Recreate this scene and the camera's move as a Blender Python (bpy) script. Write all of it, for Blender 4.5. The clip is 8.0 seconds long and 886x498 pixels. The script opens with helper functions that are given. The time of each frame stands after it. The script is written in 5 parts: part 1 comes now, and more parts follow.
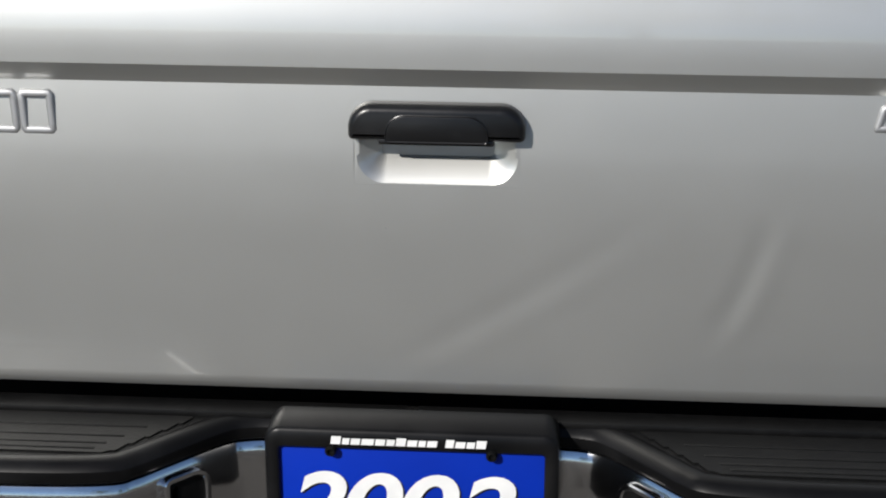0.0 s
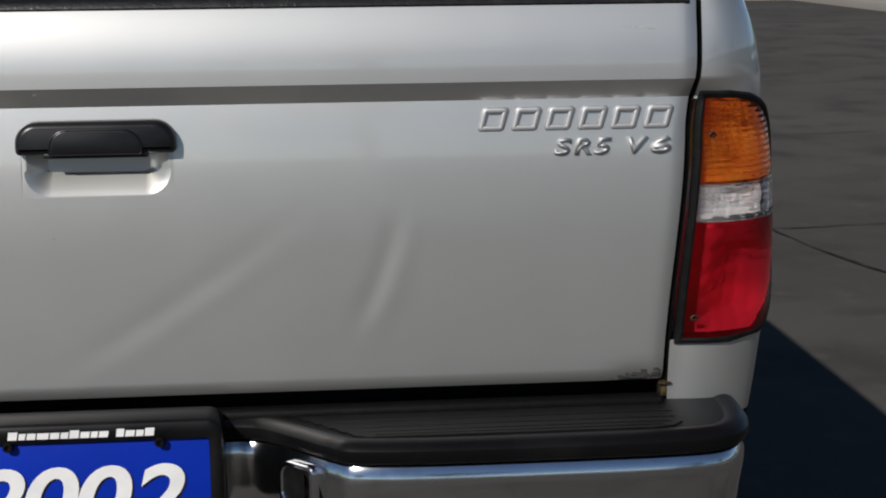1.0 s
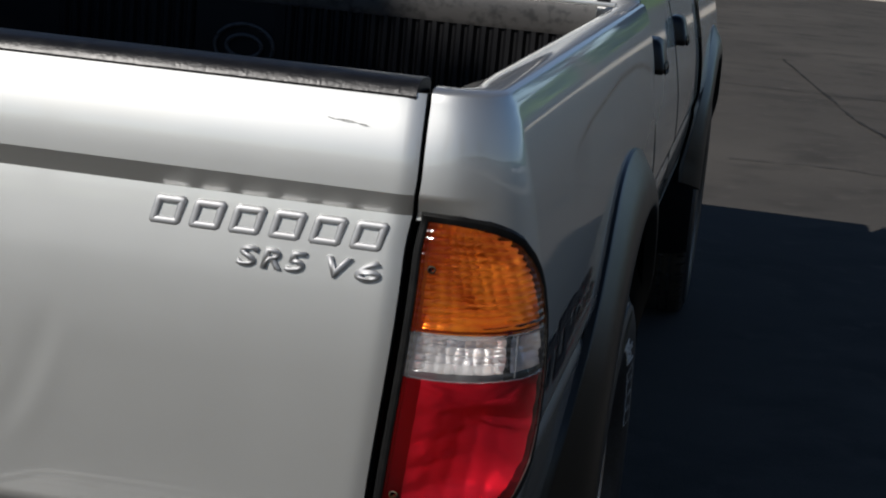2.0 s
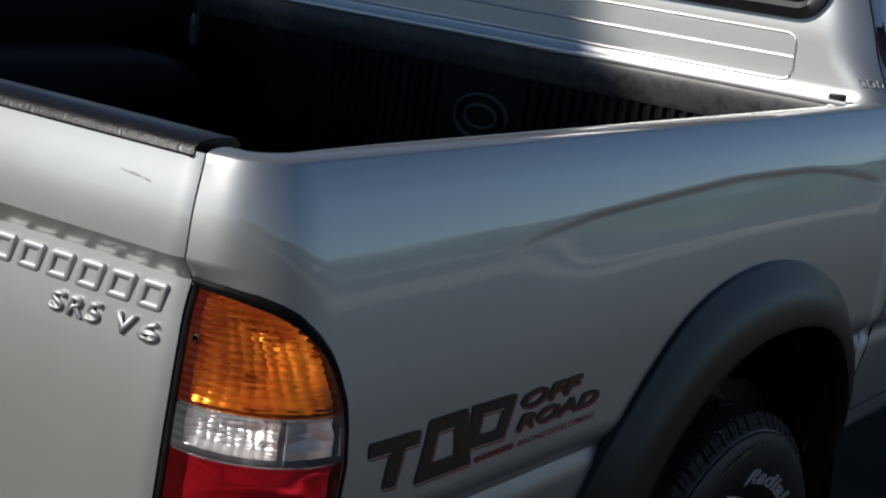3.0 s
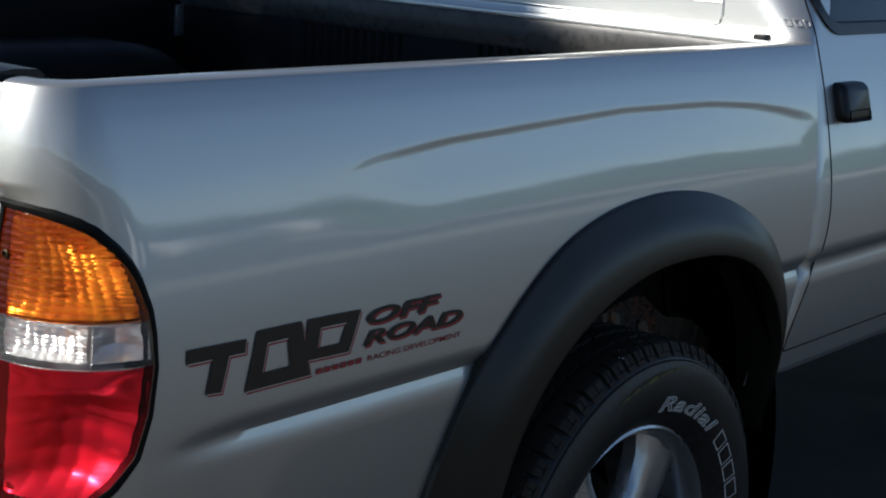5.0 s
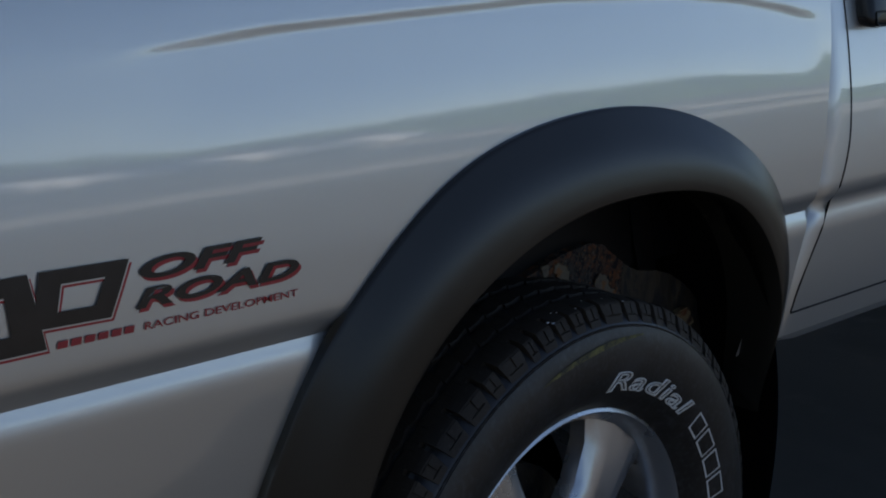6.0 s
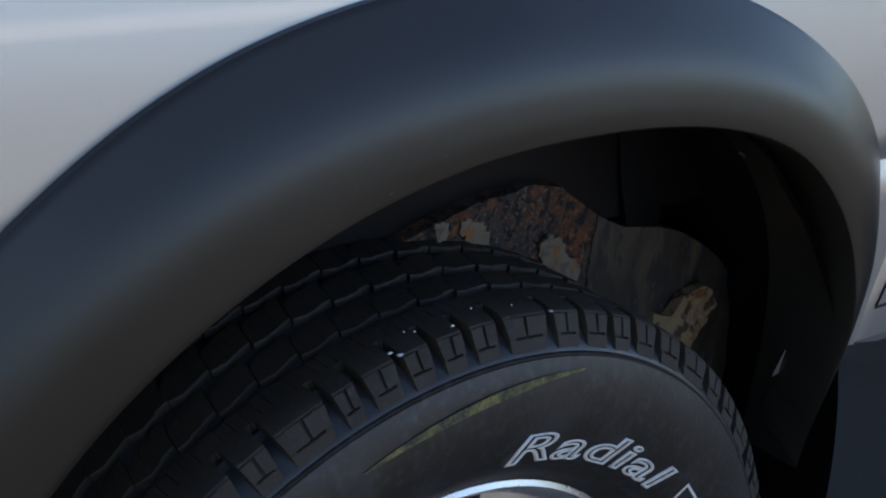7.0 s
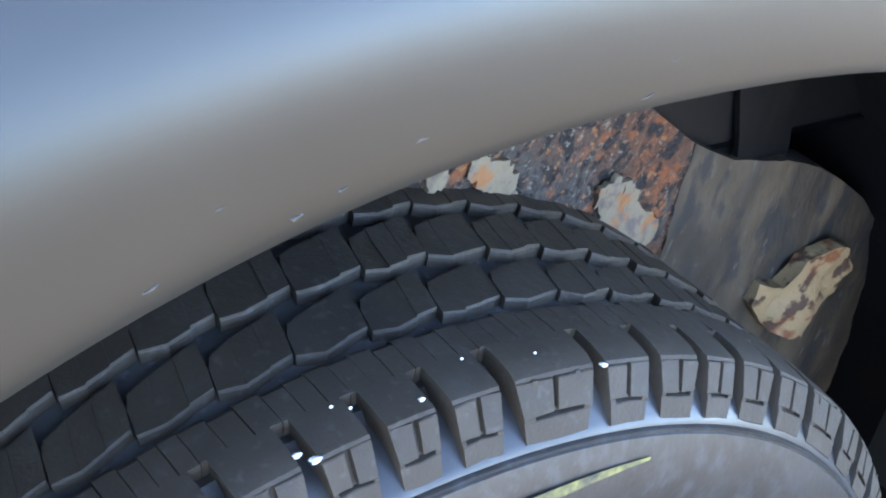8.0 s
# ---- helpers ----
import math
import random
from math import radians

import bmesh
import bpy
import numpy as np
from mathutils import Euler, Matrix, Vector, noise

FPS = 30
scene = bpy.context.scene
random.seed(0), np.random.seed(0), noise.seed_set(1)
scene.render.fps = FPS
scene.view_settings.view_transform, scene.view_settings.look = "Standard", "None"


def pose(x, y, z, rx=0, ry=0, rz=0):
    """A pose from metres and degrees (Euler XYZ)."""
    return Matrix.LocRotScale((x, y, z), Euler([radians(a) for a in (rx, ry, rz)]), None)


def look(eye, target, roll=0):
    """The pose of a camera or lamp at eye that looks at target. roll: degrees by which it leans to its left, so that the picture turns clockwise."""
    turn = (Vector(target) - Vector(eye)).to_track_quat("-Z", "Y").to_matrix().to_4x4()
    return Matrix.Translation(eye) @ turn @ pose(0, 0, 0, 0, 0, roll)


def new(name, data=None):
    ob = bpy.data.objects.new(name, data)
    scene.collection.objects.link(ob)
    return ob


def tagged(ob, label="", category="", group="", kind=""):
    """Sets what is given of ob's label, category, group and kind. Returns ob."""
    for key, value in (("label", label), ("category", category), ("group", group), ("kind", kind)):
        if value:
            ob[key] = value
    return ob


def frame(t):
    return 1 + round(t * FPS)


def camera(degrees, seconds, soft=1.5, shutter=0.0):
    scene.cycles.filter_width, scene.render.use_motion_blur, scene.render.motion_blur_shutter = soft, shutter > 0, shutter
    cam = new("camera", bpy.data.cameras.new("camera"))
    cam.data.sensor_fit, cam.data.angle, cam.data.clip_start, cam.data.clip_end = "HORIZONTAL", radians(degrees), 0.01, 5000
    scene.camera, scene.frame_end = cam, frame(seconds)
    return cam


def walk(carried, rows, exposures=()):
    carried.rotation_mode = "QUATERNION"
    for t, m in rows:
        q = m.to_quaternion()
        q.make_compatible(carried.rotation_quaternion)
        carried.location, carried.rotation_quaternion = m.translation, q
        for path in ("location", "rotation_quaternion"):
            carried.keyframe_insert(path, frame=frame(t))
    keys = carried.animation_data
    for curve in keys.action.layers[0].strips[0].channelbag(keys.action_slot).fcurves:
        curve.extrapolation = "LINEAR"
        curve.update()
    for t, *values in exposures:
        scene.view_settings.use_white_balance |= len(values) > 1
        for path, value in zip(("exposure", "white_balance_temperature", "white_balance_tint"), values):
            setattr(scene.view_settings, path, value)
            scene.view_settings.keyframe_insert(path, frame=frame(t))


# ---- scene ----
cam = camera(30.26, 8.0, 2.0)
PATH = [
    (0.0, (0.125, -1.6765, 1.5183), (0.0596, -0.7482, 1.1726), 0.11),
    (0.4, (0.3725, -1.8135, 1.4387), (0.3228, -0.8633, 1.1558), -1.01),
    (0.5, (0.3942, -1.8515, 1.4156), (0.3561, -0.8965, 1.1477), -1.06),
    (1.0, (0.2285, -1.9752, 1.2699), (0.3199, -1.0047, 1.084), -0.52),
    (1.5, (0.6934, -1.8957, 1.3705), (0.6398, -0.9314, 1.1415), 1.34),
    (2.0, (1.0343, -1.5, 1.3884), (0.8589, -0.5473, 1.1722), 5.32),
    (2.2, (1.1703, -1.3686, 1.4226), (0.9087, -0.4363, 1.2041), 7.93),
    (3.5, (1.8757, -1.0441, 1.4481), (1.3017, -0.2571, 1.2574), 5.74),
    (4.0, (1.9066, -1.0196, 1.4192), (1.3308, -0.2333, 1.2311), 5.67),
    (4.5, (1.9843, -1.0048, 1.4011), (1.3921, -0.2313, 1.211), 4.34),
    (5.0, (2.0498, -0.9888, 1.3933), (1.4581, -0.2188, 1.1883), 3.87),
    (5.2, (2.0642, -0.9452, 1.3886), (1.4713, -0.1783, 1.1755), 3.77),
    (6.3, (1.8298, -0.1575, 1.2284), (1.1802, 0.5508, 0.9805), 2.96),
    (6.5, (1.7526, 0.0018, 1.2146), (1.1019, 0.7013, 0.9454), 3.78),
    (7.0, (1.5281, 0.3871, 1.1966), (0.8654, 1.0298, 0.8318), 7.3),
    (7.5, (1.3126, 0.6211, 1.1338), (0.6561, 1.2214, 0.6934), 8.98),
    (8.0, (1.1802, 0.7335, 1.1111), (0.5717, 1.3257, 0.5971), 13.38),
]
EXPOSURES = [(0.0, 0.20, 6330, 9), (0.5, -0.25, 6370, 9), (1.0, -0.17, 6390, 10), (2.2, -0.09, 6350, 9.5), (3.5, -0.07, 6390, 9), (4.2, 0.28, 6400, 7), (5.2, 0.64, 6340, 7), (6.3, 1.28, 7000, 14), (6.5, 1.45, 7050, 14), (7.0, 2.45, 6900, 14), (7.5, 3.38, 6450, 11), (8.0, 5.5, 6850, 12.5)]
walk(cam, [(t, look(e, g, r)) for t, e, g, r in PATH], EXPOSURES)

# ---- daylight: clear sky, sun behind the truck's left shoulder ----
SUN_DIR = Vector((0.845, 1.33, -1.0)).normalized()      # the way the light travels
sun_az = math.atan2(-SUN_DIR.x, -SUN_DIR.y)            # clockwise from +y
sun_el = math.asin(-SUN_DIR.z)
world = bpy.data.worlds.new("world")
scene.world = world
world.use_nodes = True
wn, wl = world.node_tree.nodes, world.node_tree.links
sky = wn.new("ShaderNodeTexSky")
sky.sky_type, sky.sun_disc = "NISHITA", False
sky.sun_elevation, sky.sun_rotation = sun_el, sun_az
sky.air_density, sky.dust_density, sky.ozone_density = 0.55, 0.0, 1.2
wl.new(sky.outputs[0], wn["Background"].inputs[0])
wn["Background"].inputs[1].default_value = 0.070
sun = new("sun", bpy.data.lights.new("sun", "SUN"))
sun.data.energy, sun.data.angle, sun.data.color = 4.7, radians(0.53), (1.0, 0.938, 0.872)
sun.matrix_world = look((0, 0, 0), SUN_DIR)


# ---- materials ----
def surface(name, base, rough=0.5, metal=0.0, coat=0.0, coat_rough=0.03, vary=(), bump=(), rough_vary=0.0,
            trans=0.0, ior=1.45, spec=0.5, random_tint=0.0, squeeze=1.0):
    """vary: (scale, other colour, low, high) rows of noise patches; bump: (scale, strength, metres) rows."""
    m = bpy.data.materials.new(name)
    m.use_nodes = True
    n, l = m.node_tree.nodes, m.node_tree.links
    b = n["Principled BSDF"]
    tc = n.new("ShaderNodeMapping")
    tc.inputs["Scale"].default_value = (1, 1, squeeze)
    l.new(n.new("ShaderNodeTexCoord").outputs["Object"], tc.inputs["Vector"])
    b.inputs["Roughness"].default_value = rough
    b.inputs["Metallic"].default_value = metal
    b.inputs["Coat Weight"].default_value = coat
    b.inputs["Coat Roughness"].default_value = coat_rough
    b.inputs["Transmission Weight"].default_value = trans
    b.inputs["IOR"].default_value = ior
    b.inputs["Specular IOR Level"].default_value = spec
    b.inputs["Base Color"].default_value = (*base, 1)
    last = None
    for scale, colour, low, high in vary:
        t = n.new("ShaderNodeTexNoise")
        t.inputs["Scale"].default_value, t.inputs["Detail"].default_value = scale, 5
        l.new(tc.outputs["Vector"], t.inputs["Vector"])
        r = n.new("ShaderNodeMapRange")
        r.inputs["From Min"].default_value, r.inputs["From Max"].default_value = low, high
        l.new(t.outputs["Fac"], r.inputs["Value"])
        mix = n.new("ShaderNodeMix")
        mix.data_type = "RGBA"
        l.new(r.outputs["Result"], mix.inputs["Factor"])
        if last is None:
            mix.inputs["A"].default_value = (*base, 1)
        else:
            l.new(last, mix.inputs["A"])
        mix.inputs["B"].default_value = (*colour, 1)
        last = mix.outputs["Result"]
    if random_tint:
        oi = n.new("ShaderNodeObjectInfo")
        hs = n.new("ShaderNodeHueSaturation")
        mr = n.new("ShaderNodeMapRange")
        mr.inputs["To Min"].default_value, mr.inputs["To Max"].default_value = 1 - random_tint, 1 + random_tint
        l.new(oi.outputs["Random"], mr.inputs["Value"])
        l.new(mr.outputs["Result"], hs.inputs["Value"])
        if last is None:
            hs.inputs["Color"].default_value = (*base, 1)
        else:
            l.new(last, hs.inputs["Color"])
        last = hs.outputs["Color"]
    if last is not None:
        l.new(last, b.inputs["Base Color"])
    if rough_vary:
        t = n.new("ShaderNodeTexNoise")
        t.inputs["Scale"].default_value, t.inputs["Detail"].default_value = 14, 6
        l.new(tc.outputs["Vector"], t.inputs["Vector"])
        r = n.new("ShaderNodeMapRange")
        r.inputs["To Min"].default_value, r.inputs["To Max"].default_value = rough - rough_vary, rough + rough_vary
        l.new(t.outputs["Fac"], r.inputs["Value"])
        l.new(r.outputs["Result"], b.inputs["Roughness"])
    prev = None
    for scale, strength, metres in bump:
        t = n.new("ShaderNodeTexNoise")
        t.inputs["Scale"].default_value, t.inputs["Detail"].default_value = scale, 4
        l.new(tc.outputs["Vector"], t.inputs["Vector"])
        k = n.new("ShaderNodeBump")
        k.inputs["Strength"].default_value, k.inputs["Distance"].default_value = strength, metres
        l.new(t.outputs["Fac"], k.inputs["Height"])
        if prev is not None:
            l.new(prev, k.inputs["Normal"])
        prev = k.outputs["Normal"]
    if prev is not None:
        l.new(prev, b.inputs["Normal"])
    return m


PAINT = surface("silver_paint", (0.606, 0.608, 0.584), 0.45, 0.86, 1.0, 0.05, rough_vary=0.02,
                vary=[(1.6, (0.596, 0.598, 0.574), 0.42, 0.62)])
PAINT.node_tree.nodes["Principled BSDF"].inputs["Coat IOR"].default_value = 1.78
DECAL_BLACK = surface("decal_black", (0.008, 0.008, 0.009), 0.3, coat=0.6, vary=[(40, (0.014, 0.014, 0.015), 0.4, 0.7)])
DECAL_RED = surface("decal_red", (0.35, 0.02, 0.03), 0.35, coat=0.6, vary=[(40, (0.28, 0.02, 0.03), 0.4, 0.7)])
FLARE = surface("flare_plastic", (0.0115, 0.0103, 0.0078), 0.30, vary=[(5, (0.018, 0.0163, 0.0125), 0.4, 0.7)], rough_vary=0.03,
                bump=[(420, 0.05, 0.0005), (14, 0.03, 0.003)], spec=0.52)
TRIM = surface("black_plastic", (0.0065, 0.0065, 0.007), 0.31, vary=[(30, (0.011, 0.011, 0.0115), 0.45, 0.7)], rough_vary=0.06,
               bump=[(380, 0.12, 0.0006)])
GRAINED = surface("grained_plastic", (0.008, 0.008, 0.0085), 0.34, vary=[(60, (0.016, 0.016, 0.016), 0.5, 0.7)], rough_vary=0.08, bump=[(260, 0.45, 0.0012)])
PAD = surface("step_pad_plastic", (0.004, 0.004, 0.0043), 0.36, vary=[(9, (0.012, 0.012, 0.0125), 0.5, 0.75)], rough_vary=0.08,
              bump=[(220, 0.10, 0.0006)], spec=0.22)
MATTE_PAD = surface("tread_plastic", (0.0035, 0.0035, 0.0036), 0.48, vary=[(7, (0.0065, 0.0064, 0.0062), 0.45, 0.72), (70, (0.006, 0.006, 0.006), 0.5, 0.7)], rough_vary=0.08,
                    bump=[(240, 0.35, 0.001)], spec=0.22)
LINER = surface("bed_liner_plastic", (0.0035, 0.0035, 0.004), 0.48, vary=[(6, (0.007, 0.007, 0.0075), 0.52, 0.8)], rough_vary=0.1,
                bump=[(200, 0.15, 0.001)], spec=0.25)
# paler grey version of the liner plastic, for the front band and emblem
PALE_LINER = surface("pale_liner", (0.048, 0.046, 0.044), 0.42, vary=[(5, (0.070, 0.068, 0.064), 0.45, 0.7), (60, (0.022, 0.022, 0.021), 0.5, 0.68)], rough_vary=0.1, bump=[(180, 0.2, 0.001)])
# black rubber, used too as painted shade in the tailgate's gaps
SEAL_AND_GAP = surface("seal_and_gap_black", (0.005, 0.005, 0.005), 0.5, vary=[(60, (0.009, 0.009, 0.0085), 0.45, 0.7)], spec=0.15)
CHROME = surface("chrome", (0.70, 0.71, 0.73), 0.13, 1.0, vary=[(30, (0.6, 0.6, 0.6), 0.55, 0.75)], rough_vary=0.05)
BADGE = surface("badge_chrome", (0.46, 0.465, 0.47), 0.58, 0.9, vary=[(90, (0.44, 0.44, 0.44), 0.5, 0.7)])
ALLOY = surface("alloy_wheel", (0.52, 0.53, 0.54), 0.28, 0.85, 0.6, vary=[(25, (0.40, 0.40, 0.40), 0.5, 0.75)], rough_vary=0.06)
RUBBER = surface("tyre_rubber", (0.019, 0.0165, 0.0140), 0.42, vary=[(18, (0.034, 0.032, 0.030), 0.5, 0.75), (140, (0.035, 0.035, 0.035), 0.5, 0.7)],
                 rough_vary=0.1, bump=[(240, 0.25, 0.0008), (40, 0.1, 0.002)])
TREAD = surface("tread_rubber", (0.037, 0.0280, 0.0190), 0.68, vary=[(30, (0.044, 0.035, 0.026), 0.48, 0.72), (9, (0.022, 0.0185, 0.015), 0.52, 0.72), (200, (0.052, 0.044, 0.036), 0.58, 0.72)],
                rough_vary=0.12, bump=[(160, 0.45, 0.0012), (600, 0.5, 0.0006), (35, 0.25, 0.002)], spec=0.34)
SLICK = surface("slick_rubber", (0.026, 0.026, 0.027), 0.36, vary=[(30, (0.045, 0.044, 0.042), 0.5, 0.7)], rough_vary=0.06, bump=[(160, 0.12, 0.0008)], spec=0.5)
WHITE_RUBBER = surface("white_lettering", (0.62, 0.61, 0.57), 0.6, vary=[(120, (0.42, 0.41, 0.38), 0.5, 0.7)])
DUST = surface("dusty_rubber", (0.050, 0.049, 0.047), 0.7, vary=[(40, (0.028, 0.028, 0.028), 0.45, 0.65), (160, (0.085, 0.083, 0.08), 0.58, 0.7)], bump=[(240, 0.4, 0.001)])
CHALK = surface("yellow_chalk", (0.19, 0.175, 0.055), 0.8, vary=[(60, (0.04, 0.04, 0.03), 0.42, 0.56), (300, (0.10, 0.09, 0.04), 0.45, 0.6)])
RUST = surface("rusty_steel", (0.050, 0.040, 0.033), 0.85, vary=[(24, (0.075, 0.035, 0.019), 0.48, 0.60), (60, (0.17, 0.055, 0.018), 0.53, 0.63), (110, (0.013, 0.010, 0.009), 0.50, 0.58),
               (190, (0.22, 0.095, 0.035), 0.60, 0.68), (320, (0.15, 0.13, 0.10), 0.60, 0.70)], bump=[(70, 1.0, 0.006), (180, 1.0, 0.004), (420, 0.9, 0.002)])
DIRTY = surface("dirty_steel", (0.030, 0.022, 0.014), 0.7, vary=[(30, (0.060, 0.043, 0.026), 0.46, 0.60), (70, (0.018, 0.016, 0.014), 0.50, 0.58), (150, (0.085, 0.070, 0.055), 0.62, 0.72)],
                bump=[(90, 0.7, 0.003)], squeeze=0.4)
FLAKE = surface("flaking_paint", (0.25, 0.17, 0.085), 0.75, vary=[(40, (0.17, 0.06, 0.022), 0.53, 0.58), (80, (0.06, 0.03, 0.016), 0.53, 0.60)], bump=[(60, 0.8, 0.005)])
SCAB = surface("old_paint", (0.175, 0.135, 0.088), 0.85, vary=[(45, (0.24, 0.105, 0.04), 0.52, 0.58), (120, (0.12, 0.09, 0.07), 0.54, 0.64)], bump=[(120, 0.7, 0.003)])
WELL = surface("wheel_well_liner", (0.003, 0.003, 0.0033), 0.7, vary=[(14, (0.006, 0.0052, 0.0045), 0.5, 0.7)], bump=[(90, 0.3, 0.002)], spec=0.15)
GLASS = surface("tinted_glass", (0.012, 0.014, 0.014), 0.03, coat=0.0, spec=0.6, vary=[(3, (0.018, 0.02, 0.02), 0.4, 0.7)])


def lens(name, dark, light, pitch, metal, columns=0.0, ribs=0.5, patches=22):
    """Moulded lens plastic: fine inner ribs under a smooth outer face, with uneven glow mixed into the colour."""
    m = surface(name, light, 0.06, metal, 0.0, 0.02, trans=0.94, ior=1.36)
    n, l = m.node_tree.nodes, m.node_tree.links
    b = n["Principled BSDF"]
    tc = n.new("ShaderNodeTexCoord")
    wave = n.new("ShaderNodeTexWave")
    wave.bands_direction, wave.wave_profile = "Z", "SIN"
    wave.inputs["Scale"].default_value, wave.inputs["Distortion"].default_value = 0.314 / pitch, 1.6
    wave.inputs["Detail"].default_value = 1.0
    l.new(tc.outputs["Object"], wave.inputs["Vector"])
    cells = n.new("ShaderNodeTexWave")
    cells.bands_direction = "DIAGONAL"
    cells.inputs["Scale"].default_value, cells.inputs["Distortion"].default_value = 22, 0.8
    l.new(tc.outputs["Object"], cells.inputs["Vector"])
    patch = n.new("ShaderNodeTexNoise")
    patch.inputs["Scale"].default_value, patch.inputs["Detail"].default_value = patches, 1
    l.new(tc.outputs["Object"], patch.inputs["Vector"])
    mul = n.new("ShaderNodeMath")
    mul.operation = "MULTIPLY_ADD"
    mul.inputs[1].default_value = ribs
    l.new(wave.outputs["Fac"], mul.inputs[0])
    spread = n.new("ShaderNodeMapRange")
    spread.inputs["From Min"].default_value, spread.inputs["From Max"].default_value = 0.34, 0.68
    spread.inputs["To Min"].default_value, spread.inputs["To Max"].default_value = 0.0, 1.0 - ribs
    l.new(patch.outputs["Fac"], spread.inputs["Value"])
    l.new(spread.outputs["Result"], mul.inputs[2])
    # ribs and patches mix dark into light, painting the lamp's uneven glow
    mix = n.new("ShaderNodeMix")
    mix.data_type = "RGBA"
    mix.inputs["A"].default_value, mix.inputs["B"].default_value = (*dark, 1), (*light, 1)
    l.new(mul.outputs[0], mix.inputs["Factor"])
    l.new(mix.outputs["Result"], b.inputs["Base Color"])
    k = n.new("ShaderNodeBump")
    k.inputs["Strength"].default_value, k.inputs["Distance"].default_value = ribs, 0.003
    l.new(wave.outputs["Fac"], k.inputs["Height"])
    prev = k
    if columns:
        k2 = n.new("ShaderNodeBump")
        k2.inputs["Strength"].default_value, k2.inputs["Distance"].default_value = columns, 0.002
        l.new(cells.outputs["Fac"], k2.inputs["Height"])
        l.new(k.outputs["Normal"], k2.inputs["Normal"])
        prev = k2
    l.new(prev.outputs["Normal"], b.inputs["Normal"])
    return m


AMBER = lens("amber_lens", (0.85, 0.05, 0.0006), (1.0, 0.145, 0.0015), 0.0075, 0.0, 0.2, 0.42, 30)
CLEAR = lens("clear_lens", (0.72, 0.725, 0.73), (0.96, 0.965, 0.97), 0.0085, 0.0, 0.4, 0.35, 60)
RED = lens("red_lens", (0.30, 0.0003, 0.002), (0.95, 0.0008, 0.005), 0.0090, 0.0, 0.12, 0.05, 9)
SCUFF = surface("scuffed_plastic", (0.060, 0.056, 0.050), 0.55, vary=[(400, (0.035, 0.033, 0.03), 0.45, 0.6)])
SCRATCH = surface("bare_scratch", (0.46, 0.465, 0.45), 0.6, vary=[(300, (0.30, 0.30, 0.29), 0.45, 0.6)])
MULCH = surface("bark_mulch", (0.030, 0.018, 0.012), 0.95, vary=[(14, (0.05, 0.03, 0.02), 0.45, 0.65)], bump=[(40, 1.0, 0.05)])
REFLECTOR = surface("lamp_reflector", (0.78, 0.78, 0.78), 0.30, 0.75, vary=[(60, (0.75, 0.75, 0.75), 0.45, 0.7)])
PLATE_BLUE = surface("blue_card", (0.002, 0.026, 0.36), 0.4, coat=0.1, vary=[(8, (0.002, 0.022, 0.31), 0.4, 0.7)], spec=0.25)
CARD_WHITE = surface("white_card", (0.78, 0.78, 0.76), 0.5, vary=[(30, (0.70, 0.70, 0.69), 0.4, 0.7)])
BRASS = surface("yellowed_zinc", (0.10, 0.075, 0.035), 0.5, 0.5, vary=[(120, (0.03, 0.022, 0.014), 0.45, 0.6)])
ASPHALT = surface("asphalt", (0.072, 0.067, 0.060), 0.9, vary=[(0.35, (0.094, 0.087, 0.077), 0.42, 0.65), (1.7, (0.055, 0.052, 0.047), 0.5, 0.68), (7, (0.092, 0.085, 0.075), 0.56, 0.74),
                  (240, (0.088, 0.083, 0.075), 0.56, 0.74)], bump=[(170, 0.5, 0.004), (900, 0.3, 0.001)], spec=0.12)
CONCRETE = surface("concrete", (0.34, 0.31, 0.27), 0.85, vary=[(0.7, (0.36, 0.335, 0.29), 0.4, 0.65), (30, (0.3, 0.28, 0.25), 0.55, 0.75)],
                   bump=[(60, 0.3, 0.003)])
GRASS = surface("grass", (0.16, 0.27, 0.025), 0.8, vary=[(0.5, (0.20, 0.30, 0.04), 0.4, 0.65), (3, (0.09, 0.18, 0.018), 0.45, 0.7)],
                bump=[(40, 0.8, 0.04)])
BARK = surface("bark", (0.10, 0.075, 0.055), 0.9, vary=[(12, (0.05, 0.038, 0.03), 0.45, 0.65)], bump=[(30, 0.8, 0.02)])
LEAF = surface("leaves", (0.055, 0.105, 0.018), 0.55, vary=[(1.2, (0.09, 0.14, 0.02), 0.4, 0.65), (6, (0.035, 0.07, 0.015), 0.45, 0.7)])
TAR = surface("crack_filler", (0.022, 0.0215, 0.021), 0.8, vary=[(9, (0.055, 0.053, 0.050), 0.42, 0.62)], spec=0.1)


# ---- mesh helpers ----
def part(name, bm, material, parent=None, label="", smooth=True, angle=0.6):
    """Links a bmesh as one mesh object under parent."""
    bmesh.ops.recalc_face_normals(bm, faces=bm.faces)
    me = bpy.data.meshes.new(name)
    if smooth:
        for f in bm.faces:
            f.smooth = True
        for e in bm.edges:
            if len(e.link_faces) == 2 and e.calc_face_angle(0.0) > angle:
                e.smooth = False
    bm.to_mesh(me)
    bm.free()
    me.materials.append(material)
    ob = new(name, me)
    if parent is not None:
        ob.parent = parent
    if label:
        ob["label"] = label
    return ob


def empty(name, at=(0, 0, 0)):
    ob = new(name)
    ob.location = at
    return ob


